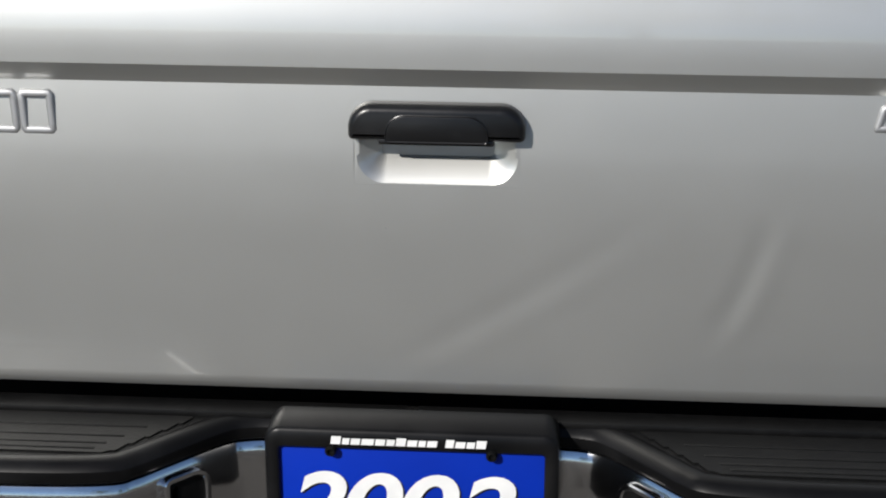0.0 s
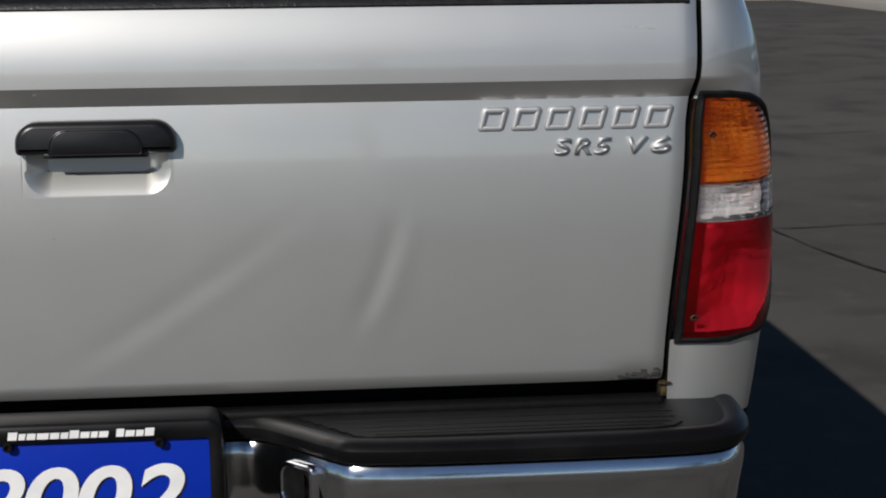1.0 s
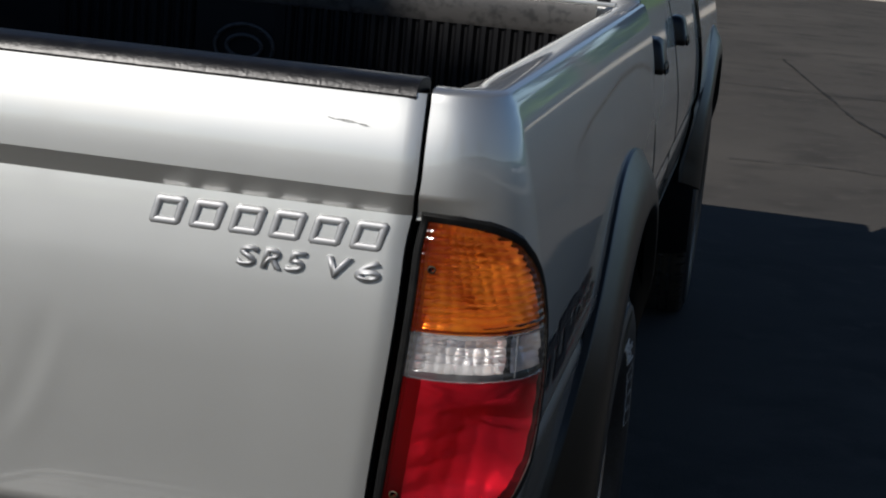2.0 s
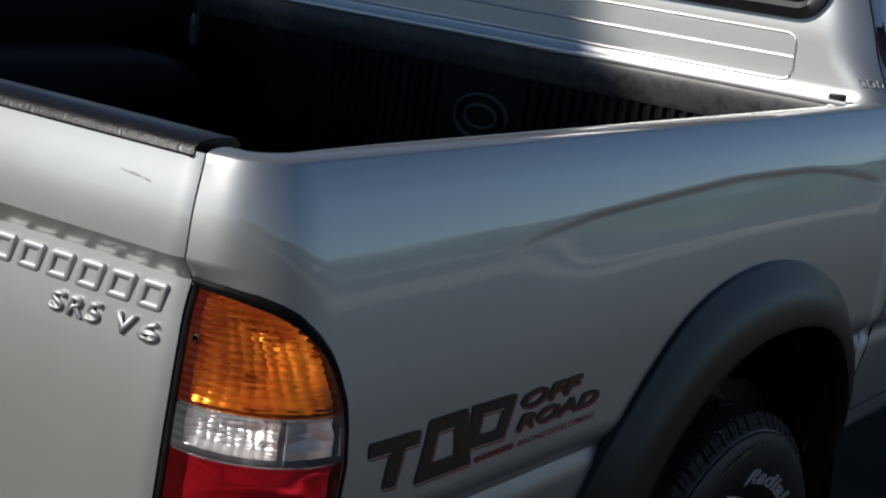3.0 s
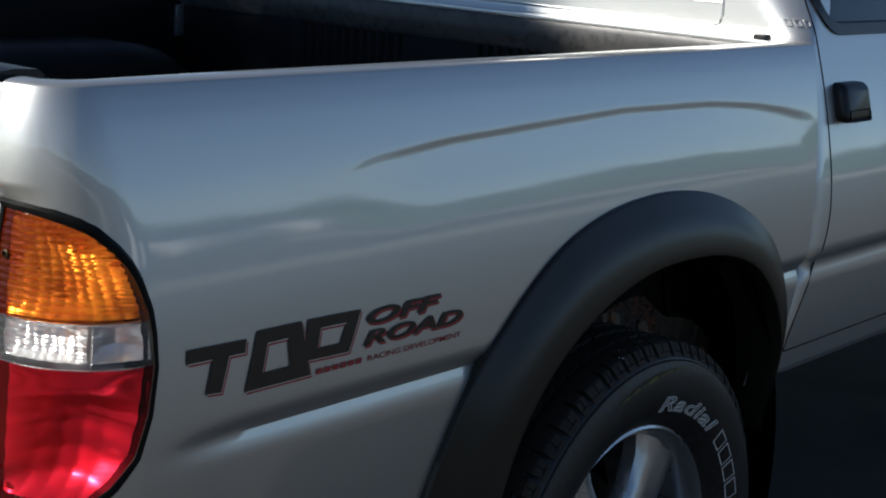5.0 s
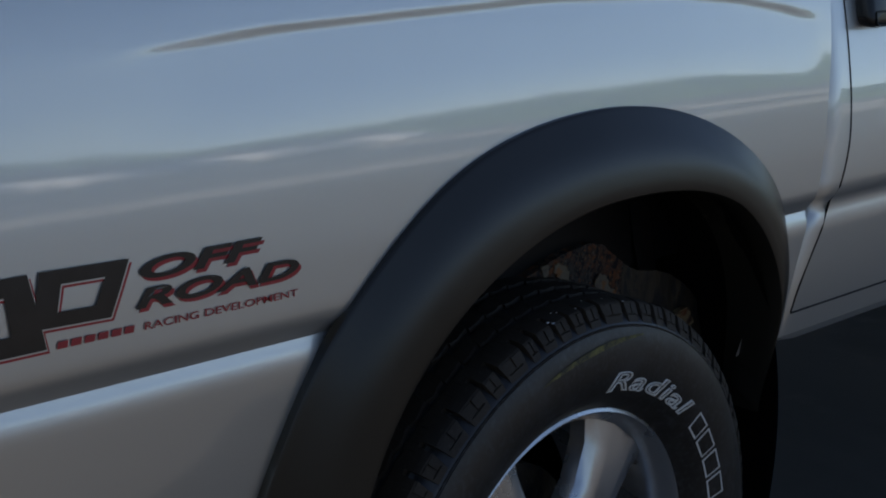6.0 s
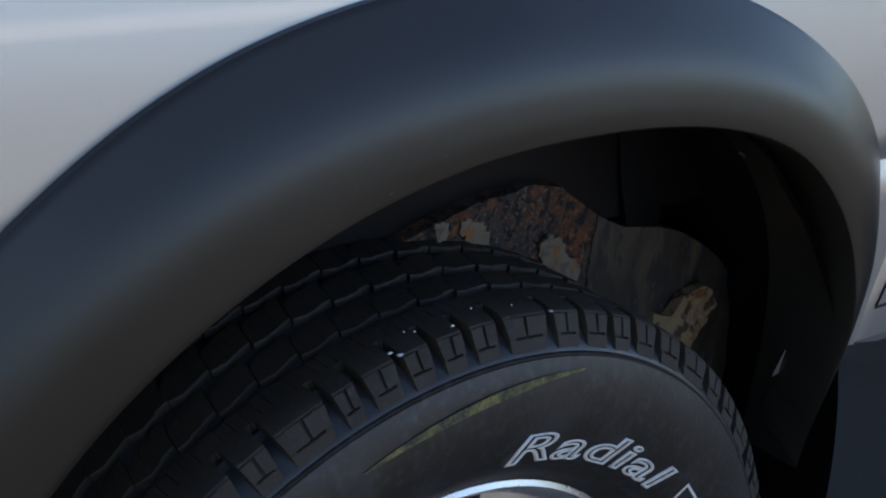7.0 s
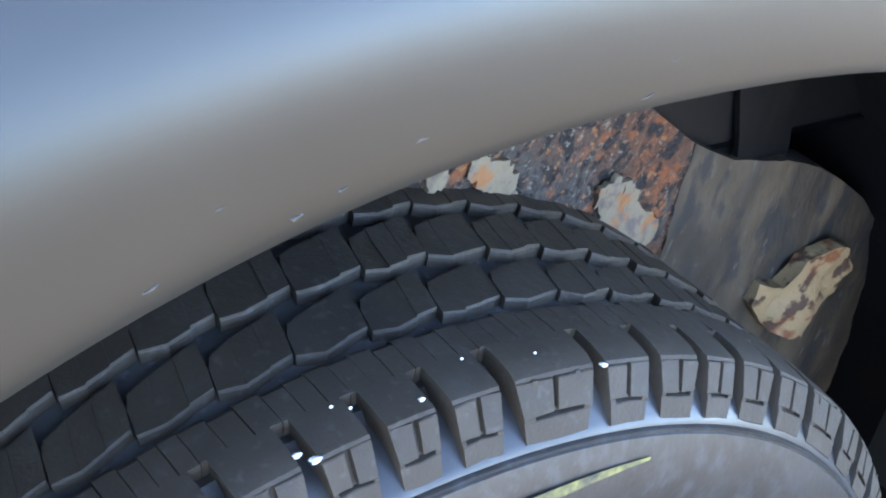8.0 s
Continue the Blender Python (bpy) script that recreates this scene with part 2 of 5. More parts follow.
def grid(bm, us, vs, fn, keep=None):
    """A sheet of quads through fn(u, v); keep(u, v) of the cell's middle says which stay."""
    rows = [[bm.verts.new(fn(u, v)) for v in vs] for u in us]
    for i in range(len(us) - 1):
        for j in range(len(vs) - 1):
            if keep is None or keep((us[i] + us[i + 1]) / 2, (vs[j] + vs[j + 1]) / 2):
                bm.faces.new((rows[i][j], rows[i + 1][j], rows[i + 1][j + 1], rows[i][j + 1]))
    loose = [v for v in bm.verts if not v.link_faces]
    bmesh.ops.delete(bm, geom=loose, context="VERTS")
    return rows


def span(a, b, step):
    n = max(1, round((b - a) / step))
    return [a + (b - a) * i / n for i in range(n + 1)]


def box(bm, lo, hi, bevel=0.0, seg=2):
    made = bmesh.ops.create_cube(bm, size=1)["verts"]
    for v in made:
        v.co = Vector([a + (b - a) * (c + 0.5) for a, b, c in zip(lo, hi, v.co)])
    if bevel:
        edges = list({e for v in made for e in v.link_edges})
        bmesh.ops.bevel(bm, geom=edges, offset=bevel, segments=seg, profile=0.6, affect="EDGES")


def loops(bm, rings, closed=True, cap_first=False, cap_last=False):
    """Quads between rings of points."""
    made = [[bm.verts.new(p) for p in ring] for ring in rings]
    n = len(made[0])
    for a, b in zip(made, made[1:]):
        for i in range(n if closed else n - 1):
            j = (i + 1) % n
            bm.faces.new((a[i], a[j], b[j], b[i]))
    if cap_first:
        bm.faces.new(made[0])
    if cap_last:
        bm.faces.new(made[-1])
    return made


def lathe(bm, profile, cy, cz, n=96, a0=0.0, a1=2 * math.pi, sign=1):
    """Turns (x, radius) rows round the axle at (cy, cz), which runs along x."""
    full = abs(a1 - a0 - 2 * math.pi) < 1e-6
    count = n if full else n + 1
    rings = []
    for x, r in profile:
        rings.append([(sign * x, cy + r * math.cos(a0 + (a1 - a0) * i / n), cz + r * math.sin(a0 + (a1 - a0) * i / n)) for i in range(count)])
    return loops(bm, rings, closed=full)


def tube(bm, path, r, n=8, cap=True):
    rings = []
    pts = [Vector(p) for p in path]
    for i, p in enumerate(pts):
        d = (pts[min(i + 1, len(pts) - 1)] - pts[max(i - 1, 0)]).normalized()
        a = d.orthogonal().normalized() if abs(d.z) > 0.9 else d.cross(Vector((0, 0, 1))).normalized()
        b = d.cross(a)
        rr = r[i] if isinstance(r, (list, tuple)) else r
        rings.append([p + rr * (a * math.cos(2 * math.pi * k / n) + b * math.sin(2 * math.pi * k / n)) for k in range(n)])
    loops(bm, rings, cap_first=cap, cap_last=cap)


def smooth_path(pts, per=6):
    """Catmull-Rom through the points."""
    out = []
    p = [Vector(q) for q in pts]
    for i in range(len(p) - 1):
        a, b, c, d = p[max(i - 1, 0)], p[i], p[i + 1], p[min(i + 2, len(p) - 1)]
        for k in range(per):
            t = k / per
            out.append(0.5 * (2 * b + (c - a) * t + (2 * a - 5 * b + 4 * c - d) * t * t + (3 * b - a - 3 * c + d) * t ** 3))
    out.append(p[-1])
    return out


def rounded(x0, x1, z0, z1, radii, n=8):
    """Outline of a rectangle with corner radii (lower right, upper right, upper left, lower left), n + 1 points a corner."""
    out = []
    for (cx, cz, a), r in zip(((x1, z0, -90), (x1, z1, 0), (x0, z1, 90), (x0, z0, 180)), radii):
        ox, oz = cx + (-r if cx == x1 else r), cz + (-r if cz == z1 else r)
        for i in range(n + 1):
            t = radians(a + 90 * i / n)
            out.append((ox + r * math.cos(t), oz + r * math.sin(t)))
    return out


def inset(outline, d):
    """Moves a counter-clockwise outline inwards by d."""
    out = []
    n = len(outline)
    for i in range(n):
        a, b = Vector(outline[i - 1]), Vector(outline[(i + 1) % n])
        t = (b - a)
        t = t.normalized() if t.length > 1e-9 else Vector((1, 0))
        out.append((outline[i][0] - t.y * d, outline[i][1] + t.x * d))
    return out


def lettering(text, size, shear=0.0, outline=0.0, stretch=1.0, spacing=1.0, extrude=0.0, bold=0.0):
    """The mesh of a text in Blender's own font, in its plane, with its left end at 0."""
    c = bpy.data.curves.new("text", "FONT")
    c.body, c.size, c.shear, c.space_character, c.extrude, c.offset = text, size, shear, spacing, extrude, bold
    c.resolution_u = 6
    if outline:
        c.fill_mode, c.bevel_depth, c.bevel_resolution = "NONE", outline, 0
    ob = new("text", c)
    ob.scale = (stretch, 1, 1)
    dg = bpy.context.evaluated_depsgraph_get()
    me = bpy.data.meshes.new_from_object(ob.evaluated_get(dg))
    bm = bmesh.new()
    bm.from_mesh(me)
    bpy.data.objects.remove(ob)
    bpy.data.curves.remove(c)
    bpy.data.meshes.remove(me)
    for v in bm.verts:
        v.co.x *= stretch
    return bm


def width_of(bm):
    return max(v.co.x for v in bm.verts)


def step(a, b, x):
    t = min(max((x - a) / (b - a), 0.0), 1.0)
    return t * t * (3 - 2 * t)


# ---- the truck's skin ----
# y runs forwards from the tailgate, x to the truck's right, z up from the ground
AXLE_Y, AXLE_Z = 1.092, 0.382
SEAM = 0.7235
Z_TAB = [0.55, 0.62, 0.70, 0.78, 0.84, 0.90, 0.96, 1.00, 1.05, 1.10, 1.14, 1.17, 1.185, 1.193]
X_TAB = [0.812, 0.824, 0.836, 0.846, 0.850, 0.8508, 0.8482, 0.8440, 0.8372, 0.8292, 0.820, 0.811, 0.806, 0.796]
ARC_Y = [0.35, 0.46, 0.60, 0.79, 1.01, 1.26, 1.40, 1.50, 1.56, 1.62]
ARC_Z = [1.075, 1.096, 1.107, 1.114, 1.121, 1.117, 1.107, 1.094, 1.083, 1.066]
BED_FRONT = 1.612
FLARE_C, LIP_C = (1.080, 0.487), (1.088, 0.462)
OUT_A = [5, 14, 20, 27, 32, 37, 44, 55, 66, 82, 94, 105, 115, 124, 131, 145, 153, 175]
OUT_R = [0.400, 0.412, 0.44, 0.503, 0.536, 0.550, 0.552, 0.540, 0.526, 0.512, 0.508, 0.512, 0.519, 0.521, 0.520, 0.524, 0.514, 0.50]
LIP_A = [5, 14, 20, 30, 38, 45, 55, 65, 75, 85, 95, 105, 115, 136, 147, 175]
LIP_R = [0.395, 0.408, 0.425, 0.455, 0.472, 0.478, 0.477, 0.461, 0.445, 0.434, 0.431, 0.430, 0.431, 0.436, 0.434, 0.42]


def soft_interp(a, xs, ys, wide=3.0):
    return sum(w * float(np.interp(a + k * wide, xs, ys)) for k, w in ((-2, 0.1), (-1, 0.22), (0, 0.36), (1, 0.22), (2, 0.1)))


def flare_r(a):
    return soft_interp(a, OUT_A, OUT_R)


def lip_r(a):
    return soft_interp(a, LIP_A, LIP_R)


def side_x(z):
    total = weight = 0.0
    for k in (-2, -1, 0, 1, 2):
        g = math.exp(-k * k / 2)
        total += g * float(np.interp(z + k * 0.012, Z_TAB, X_TAB))
        weight += g
    return total / weight


def corner(z):
    """Radius of the rear corner in plan: tighter towards the rail."""
    return 0.10 - 0.028 * step(1.02, 1.15, z)


def crease(z, amount):
    """The pressed line low on the side: turned under above, flared out again below."""
    d = (z - 0.812)
    return amount * (-0.0090 * math.exp(-((d) / 0.013) ** 2) - 0.0045 * step(0.02, -0.02, d))


def shoulder(y, z):
    """The arched press line over the wheel: a narrow lip that faces down, then a slow swell out again."""
    a = float(np.interp(y, ARC_Y, ARC_Z))
    fade = step(0.37, 0.60, y) * step(1.60, 1.54, y)
    d = a - z
    if d < -0.005:
        return 0.0
    return -0.0023 * fade * step(-0.005, 0.006, d) * (1 - step(0.008, 0.10, d))


def gate_relief(z):
    """Depth of the tailgate's pressing (positive y is inwards)."""
    ramp = min(max((z - 1.0735) / 0.0235, 0.0), 1.0)
    y = -0.0085 * ramp + 0.0095 * (1 - ramp) * (max(min(z, 1.0735) - 0.90, 0.0) / 0.1735) ** 2   # a crowned face under the proud upper band
    y += 0.014 * step(1.10, 1.215, z) ** 1.4                 # which leans in towards the top
    y += 0.0115 * (max(1.00 - z, 0.0) / 0.30) ** 1.25          # the lower face tucks under
    return y


def skin(s, z, off=0.0):
    """A point of the right bed side: s runs from the tailgate seam round the corner and forwards."""
    X, R = side_x(z), corner(z)
    flat = X - R - SEAM
    if s < flat:
        x, y, nx, ny = SEAM + s, 0.0, 0.0, -1.0
    elif s < flat + R * math.pi / 2:
        th = (s - flat) / R
        x, y = X - R + R * math.sin(th), R - R * math.cos(th)
        nx, ny = math.sin(th), -math.cos(th)
    else:
        x, y, nx, ny = X, R + s - flat - R * math.pi / 2, 1.0, 0.0
    rear = 1 - step(0.0, 0.075, s)
    d = off - rear * gate_relief(z)
    lean = (0.022 * step(1.04, 0.70, z) - 0.010 * step(1.03, 1.12, z)) * (1 - step(0.0, 0.12, s))     # the seam leans inwards below
    d += crease(z, step(0.10, 0.26, y)) + shoulder(y, z)
    return Vector((x + nx * d - lean, y + ny * d, z))


LAMP_Z = [0.758, 0.762, 0.769, 0.784, 0.816, 0.862, 0.913, 0.950, 0.976, 1.008, 1.025, 1.042, 1.060, 1.070, 1.077, 1.0805]
LAMP_S = [0.070, 0.112, 0.130, 0.150, 0.176, 0.190, 0.196, 0.192, 0.186, 0.171, 0.160, 0.145, 0.124, 0.104, 0.080, 0.050]


def lamp_edge(z):
    return float(np.interp(z, LAMP_Z, LAMP_S))


truck = tagged(empty("pickup_truck"), "silver four-door pickup truck with black fender flares parked on asphalt", "pickup truck")


def arch(a):
    """Radius of the opening in the body behind the flare."""
    return flare_r(a) - 0.014 - 0.021 * step(18, 32, a) if a > -60 else 0.42


def bed_side(sign):
    """One outer side of the load bed, with its rolled top rail."""
    def place(s, z):
        if z <= 1.193:
            p = skin(s, z)
            p.y -= 0.040 * step(0.90, 0.64, z) * step(1.36, 1.60, p.y)
        else:                                               # over the rail and down inside
            k = z - 1.193
            p = skin(s, 1.193)
            n = Vector((1, 0, 0)) if s > 0.26 else (Vector((1, -0.9 + s * 3, 0)).normalized() if s > 0.03 else Vector((0, -1, 0)))
            d = 0.046 * step(0, 0.045, k)
            p = Vector((p.x - n.x * d, p.y - n.y * d, 1.193 + 0.006 * math.sin(min(k / 0.045, 1.0) * math.pi) - max(0.0, k - 0.045)))
        return (sign * p.x, p.y, p.z)
    s_end = BED_FRONT - corner(0.9) + (side_x(0.9) - corner(0.9) - SEAM) + corner(0.9) * math.pi / 2
    us = span(0, 0.26, 0.008) + span(0.26, s_end, 0.016)[1:]
    vs = span(0.57, 1.05, 0.0075) + span(1.05, 1.13, 0.0030)[1:] + span(1.13, 1.193, 0.0075)[1:] + [1.196, 1.200, 1.206, 1.214, 1.222, 1.230, 1.236, 1.24, 1.26, 1.285]

    def keep(s, z):
        y = place(s, z)[1]
        a = math.degrees(math.atan2(z - FLARE_C[1], y - FLARE_C[0]))
        if math.hypot(y - FLARE_C[0], z - FLARE_C[1]) < arch(a):
            return False
        if s < 0.2 and z < 1.07 and z > 0.765 and s < lamp_edge(z) - 0.012:
            return False
        if z < 0.66 - 0.1 * step(0.05, 0.12, y) + 0.062 * step(1.10, 1.15, y):
            return False
        return True
    bm = bmesh.new()
    rows = grid(bm, us, vs, place, keep)
    for v in bm.verts:                                      # the edge of the opening follows the arch
        if v.is_boundary and v.co.y > 0.3:
            dy, dz = v.co.y - FLARE_C[0], v.co.z - FLARE_C[1]
            a, r = math.degrees(math.atan2(dz, dy)), math.hypot(dy, dz)
            if 12 < a < 200 and abs(r - arch(a)) < 0.022 and v.co.y < BED_FRONT - 0.03:
                v.co.y, v.co.z = FLARE_C[0] + dy / r * arch(a), FLARE_C[1] + dz / r * arch(a)
    ob = part("bed_side", bm, PAINT, truck)
    # door-jamb flange that turns in at the tailgate seam, and the front edge towards the cab
    for s, dx, dy in ((0.0, -0.001, 0.05), (s_end, -0.05, 0.0)):
        bm = bmesh.new()
        zs = span(0.67 if s == 0 else 0.62, 1.192, 0.02)
        a = [place(s, z) for z in zs]
        loops(bm, [a, [(p[0] + sign * dx * 0.2, p[1] + dy * 0.2, p[2]) for p in a], [(p[0] + sign * dx, p[1] + dy, p[2]) for p in a]], closed=False)
        # the rear flange is near-black: the seam's shade put into its colour
        part("jamb_flange", bm, SEAL_AND_GAP if s == 0 else PAINT, ob)
    return ob


right_side = bed_side(1)
bed_side(-1)


# ---- tail lamps ----
def tail_lamp(sign):
    def at(s, z, off):
        p = skin(s, z, off)
        return (sign * p.x, p.y, p.z)

    def patch(bm, z0, z1, grow, off, ribs=0.0, dz=0.004, pitch=0.0085, inner=0.006, nu=26, s0=None, s1=None, swirl=0.0):
        """A sheet over the lamp's outline between two heights."""
        zs = span(z0, z1, dz)
        us = [i / nu for i in range(nu + 1)]

        def fn(u, z):
            zz = min(max(0.758 + (z - 0.766) / 0.3085 * 0.3225, 0.7585), 1.080)
            left = inner if s0 is None else s0
            right = (lamp_edge(zz) + grow) if s1 is None else min(s1, lamp_edge(zz) + grow)
            s = left + (max(right, left + 0.004) - left) * u
            o = off
            if ribs:
                o += ribs * math.sin(2 * math.pi * z / pitch)
            if swirl:
                o += swirl * math.sin(2 * math.pi * (s * 0.7 + z) / 0.011) * step(0.085, 0.11, s)
            return at(s, z, o)
        grid(bm, us, zs, fn)

    bm = bmesh.new()                                        # rubber gasket: a rim that stands a little proud

    def outline(grow):
        pts = []
        top, bottom = 1.0745 + grow, 0.766 - grow
        hs = [bottom + (top - bottom) * i / 80 for i in range(81)]
        for z in hs:
            zz = 0.758 + (z - bottom) / (top - bottom) * (1.0805 - 0.758)
            pts.append((lamp_edge(zz) - 0.010 + grow, z))
        for i in range(1, 21):
            pts.append(((LAMP_S[-1] - 0.010 + grow) * (1 - i / 20) + (0.011 - grow) * i / 20, top))
        for z in hs[::-1][1:]:
            pts.append((0.011 - grow, z))
        end = pts[0][0]
        for i in range(1, 20):
            pts.append(((0.011 - grow) * (1 - i / 20) + end * i / 20, bottom))
        return pts
    rings = [[at(s, z, o) for s, z in outline(g)] for g, o in ((0.0065, -0.004), (0.006, 0.0034), (0.0035, 0.0074), (0.0, 0.0080), (-0.0022, 0.0068), (-0.0032, -0.03))]
    loops(bm, rings)
    lamp = part("tail_lamp", bm, SEAL_AND_GAP, truck, "tail lamp with amber, clear and red lenses in a black gasket")

    bm = bmesh.new()                                        # housing behind the lenses
    patch(bm, 0.764, 1.077, -0.008, -0.052)
    part("lamp_housing", bm, REFLECTOR, lamp)

    def reflector(z0, z1, deep, columns, rows, flute, s0, s1):
        """A bright bowl behind a lens, pressed into flutes."""
        def fn(u, v):
            z = z0 + (z1 - z0) * v
            right = min(s1, lamp_edge(min(max(z, 0.7585), 1.08)) - 0.016)
            s = s0 + (max(right, s0 + 0.01) - s0) * u
            bowl = deep * (1 - (2 * u - 1) ** 2) * (1 - (2 * v - 1) ** 4)
            return at(s, z, -0.012 - bowl + flute * (0.4 * abs(math.sin(math.pi * columns * u)) + abs(math.sin(math.pi * (rows * v + 0.5 * (2 * u - 1) ** 2)))))
        bm = bmesh.new()
        n = 8
        grid(bm, [i / (columns * n) for i in range(columns * n + 1)], [i / (rows * 6) for i in range(rows * 6 + 1)], fn)
        part("reflector", bm, REFLECTOR, lamp, "bright fluted lamp reflector")
    reflector(0.967, 1.068, 0.028, 9, 12, 0.0026, 0.020, 0.30)
    reflector(0.921, 0.961, 0.016, 9, 5, 0.0026, 0.020, 0.115)
    reflector(0.921, 0.961, 0.012, 2, 2, 0.0030, 0.122, 0.30)
    reflector(0.774, 0.914, 0.036, 5, 5, 0.0022, 0.030, 0.30)
    for name, z0, z1, mat in (("amber_lens", 0.9645, 1.0736, AMBER), ("clear_lens", 0.9185, 0.9635, CLEAR), ("red_lens", 0.7668, 0.9175, RED)):
        bm = bmesh.new()
        patch(bm, z0, z1, -0.0112, 0.0052, inner=0.0120)
        part(name, bm, mat, lamp, smooth=True).visible_shadow = False
    for zz in (0.964, 0.918):                               # pale seams between the lenses
        bm = bmesh.new()
        tube(bm, [at(s, zz, 0.0054) for s in span(0.018, lamp_edge(zz) - 0.022, 0.006)], 0.0008, 6)
        part("lens_seam", bm, CLEAR, lamp)
    bm = bmesh.new()
    tube(bm, [at(0.119, z, 0.0056) for z in span(0.920, 0.962, 0.006)], 0.0010, 6)
    part("lens_seam", bm, CLEAR, lamp)
    for zz, ss in ((1.027, 0.026), (0.795, 0.024)):         # fixing screws in their wells
        bm = bmesh.new()
        c = [at(ss + 0.0042 * math.cos(a), zz + 0.0042 * math.sin(a), 0.0082) for a in [2 * math.pi * i / 16 for i in range(16)]]
        d = [at(ss + 0.0030 * math.cos(a), zz + 0.0030 * math.sin(a), 0.0092) for a in [2 * math.pi * i / 16 for i in range(16)]]
        e = [at(ss + 0.0025 * math.cos(a), zz + 0.0025 * math.sin(a), 0.0050) for a in [2 * math.pi * i / 16 for i in range(16)]]
        loops(bm, [c, d, e], cap_last=True)
        part("lamp_screw", bm, BRASS, lamp)
    return lamp


tail_lamp(1)
tail_lamp(-1)


# ---- tailgate ----
HX, HZ0, HZ1 = 0.090, 0.9655, 1.036


def gate_dents(x, z):
    """Two long soft creases and a knocked lower corner."""
    d = 0.0
    for (ax, az), (bx, bz), depth, wide in (((-0.06, 0.745), (0.24, 0.94), 0.0005, 0.014), ((0.305, 0.79), (0.360, 0.945), 0.0010, 0.012)):
        t = ((x - ax) * (bx - ax) + (z - az) * (bz - az)) / ((bx - ax) ** 2 + (bz - az) ** 2)
        if -0.2 < t < 1.2:
            bow = 0.007 * (4 * t * (1 - t))                 # the creases sag a little
            off = bow + ((x - ax) * -(bz - az) + (z - az) * (bx - ax)) / math.hypot(bx - ax, bz - az)
            along = step(-0.1, 0.3, t) * step(1.1, 0.6, t)
            d += depth * along * (math.exp(-(off / wide) ** 2) - 0.6 * math.exp(-((off + 1.6 * wide) / wide) ** 2))
    d += 0.004 * math.exp(-(((x - 0.665) / 0.03) ** 2 + ((z - 0.719) / 0.010) ** 2))
    return d


GATE_Z = 0.712


def gate_half(z):
    return 0.7180 - 0.022 * step(1.04, 0.70, z) + 0.010 * step(1.03, 1.12, z)


def tailgate():
    xs = sorted(set([round(x, 5) for x in span(-1, -HX / 0.71, 0.012) + span(HX / 0.71, 1, 0.012) + span(-HX / 0.71, HX / 0.71, 0.012)]))
    zs = span(GATE_Z, HZ0, 0.009) + span(HZ0, HZ1, 0.008)[1:] + span(HZ1, 1.0735, 0.006)[1:] + span(1.0735, 1.097, 0.0029)[1:] + span(1.097, 1.193, 0.0055)[1:]

    def place(u, z):
        x = u * gate_half(z) if abs(u) > HX / 0.71 + 1e-4 else u * 0.71
        if abs(u) > HX / 0.71 + 1e-4:
            k = (abs(u) - HX / 0.71) / (1 - HX / 0.71)
            x = math.copysign(HX + (gate_half(z) - HX) * k, u)
        y = gate_relief(z) + gate_dents(x, z)
        y += 0.004 * step(gate_half(z) - 0.012, gate_half(z), abs(x))           # rolled side edges
        y += 0.006 * step(GATE_Z + 0.010, GATE_Z, z)
        return (x, y, z)
    bm = bmesh.new()
    grid(bm, xs, zs, place, lambda u, z: not (abs(u) < HX / 0.71 - 0.001 and HZ0 < z < HZ1))
    gate = part("tailgate", bm, PAINT, truck, "silver metallic tailgate with a pressed band and two shallow dents")
    bm = bmesh.new()                                        # folded edges and the inner skin
    for sx in (-1, 1):
        a = [place(sx, z) for z in zs]
        loops(bm, [a, [(p[0], p[1] + 0.012, p[2]) for p in a], [(p[0] - sx * 0.01, p[1] + 0.055, p[2]) for p in a]], closed=False)
    a = [place(u, GATE_Z) for u in xs]
    loops(bm, [a, [(p[0], p[1] + 0.01, p[2] - 0.002) for p in a], [(p[0], p[1] + 0.055, p[2] + 0.01) for p in a]], closed=False)
    part("tailgate_fold", bm, PAINT, gate)
    bm = bmesh.new()
    box(bm, (-0.69, 0.052, 0.724), (0.69, 0.060, 1.190), 0.002)
    part("tailgate_inner_skin", bm, LINER, gate)
    # pressed pocket behind the handle
    y0 = gate_relief(1.0)
    n = 8
    square = rounded(-HX, HX, HZ0, HZ1, (0.0004,) * 4, n)
    soft = rounded(-HX + 0.003, HX - 0.003, HZ0 + 0.002, HZ1, (0.030, 0.004, 0.004, 0.030), n)
    bm = bmesh.new()
    rings = [[(x, gate_relief(z) + 0.0002, z) for x, z in square], [(x, gate_relief(z) + 0.0003, z) for x, z in soft]]
    for d, y in ((0.003, 0.0015), (0.008, 0.005), (0.022, 0.017), (0.026, 0.021)):
        o = rounded(-HX + 0.003 + d, HX - 0.003 - d, HZ0 + 0.002 + d, HZ1, (0.032 - d, 0.004, 0.004, 0.032 - d), n)
        rings.append([(x, y0 + y, z) for x, z in o])
    loops(bm, rings, cap_last=True)
    part("handle_pocket", bm, PAINT, gate, angle=0.3)
    # pull handle: escutcheon, paddle and its lower lip
    shape = rounded(-0.0945, 0.0945, 1.0190, 1.0590, (0.006, 0.026, 0.026, 0.006), 8)
    bm = bmesh.new()
    loops(bm, [[(x, y, z) for x, z in inset(shape, d)] for d, y in ((0.0, 0.004), (0.0, -0.006), (0.0012, -0.0105), (0.004, -0.0140), (0.008, -0.0155))], cap_last=True)
    handle = part("tailgate_handle", bm, TRIM, gate, "satin black plastic pull handle", angle=0.9)
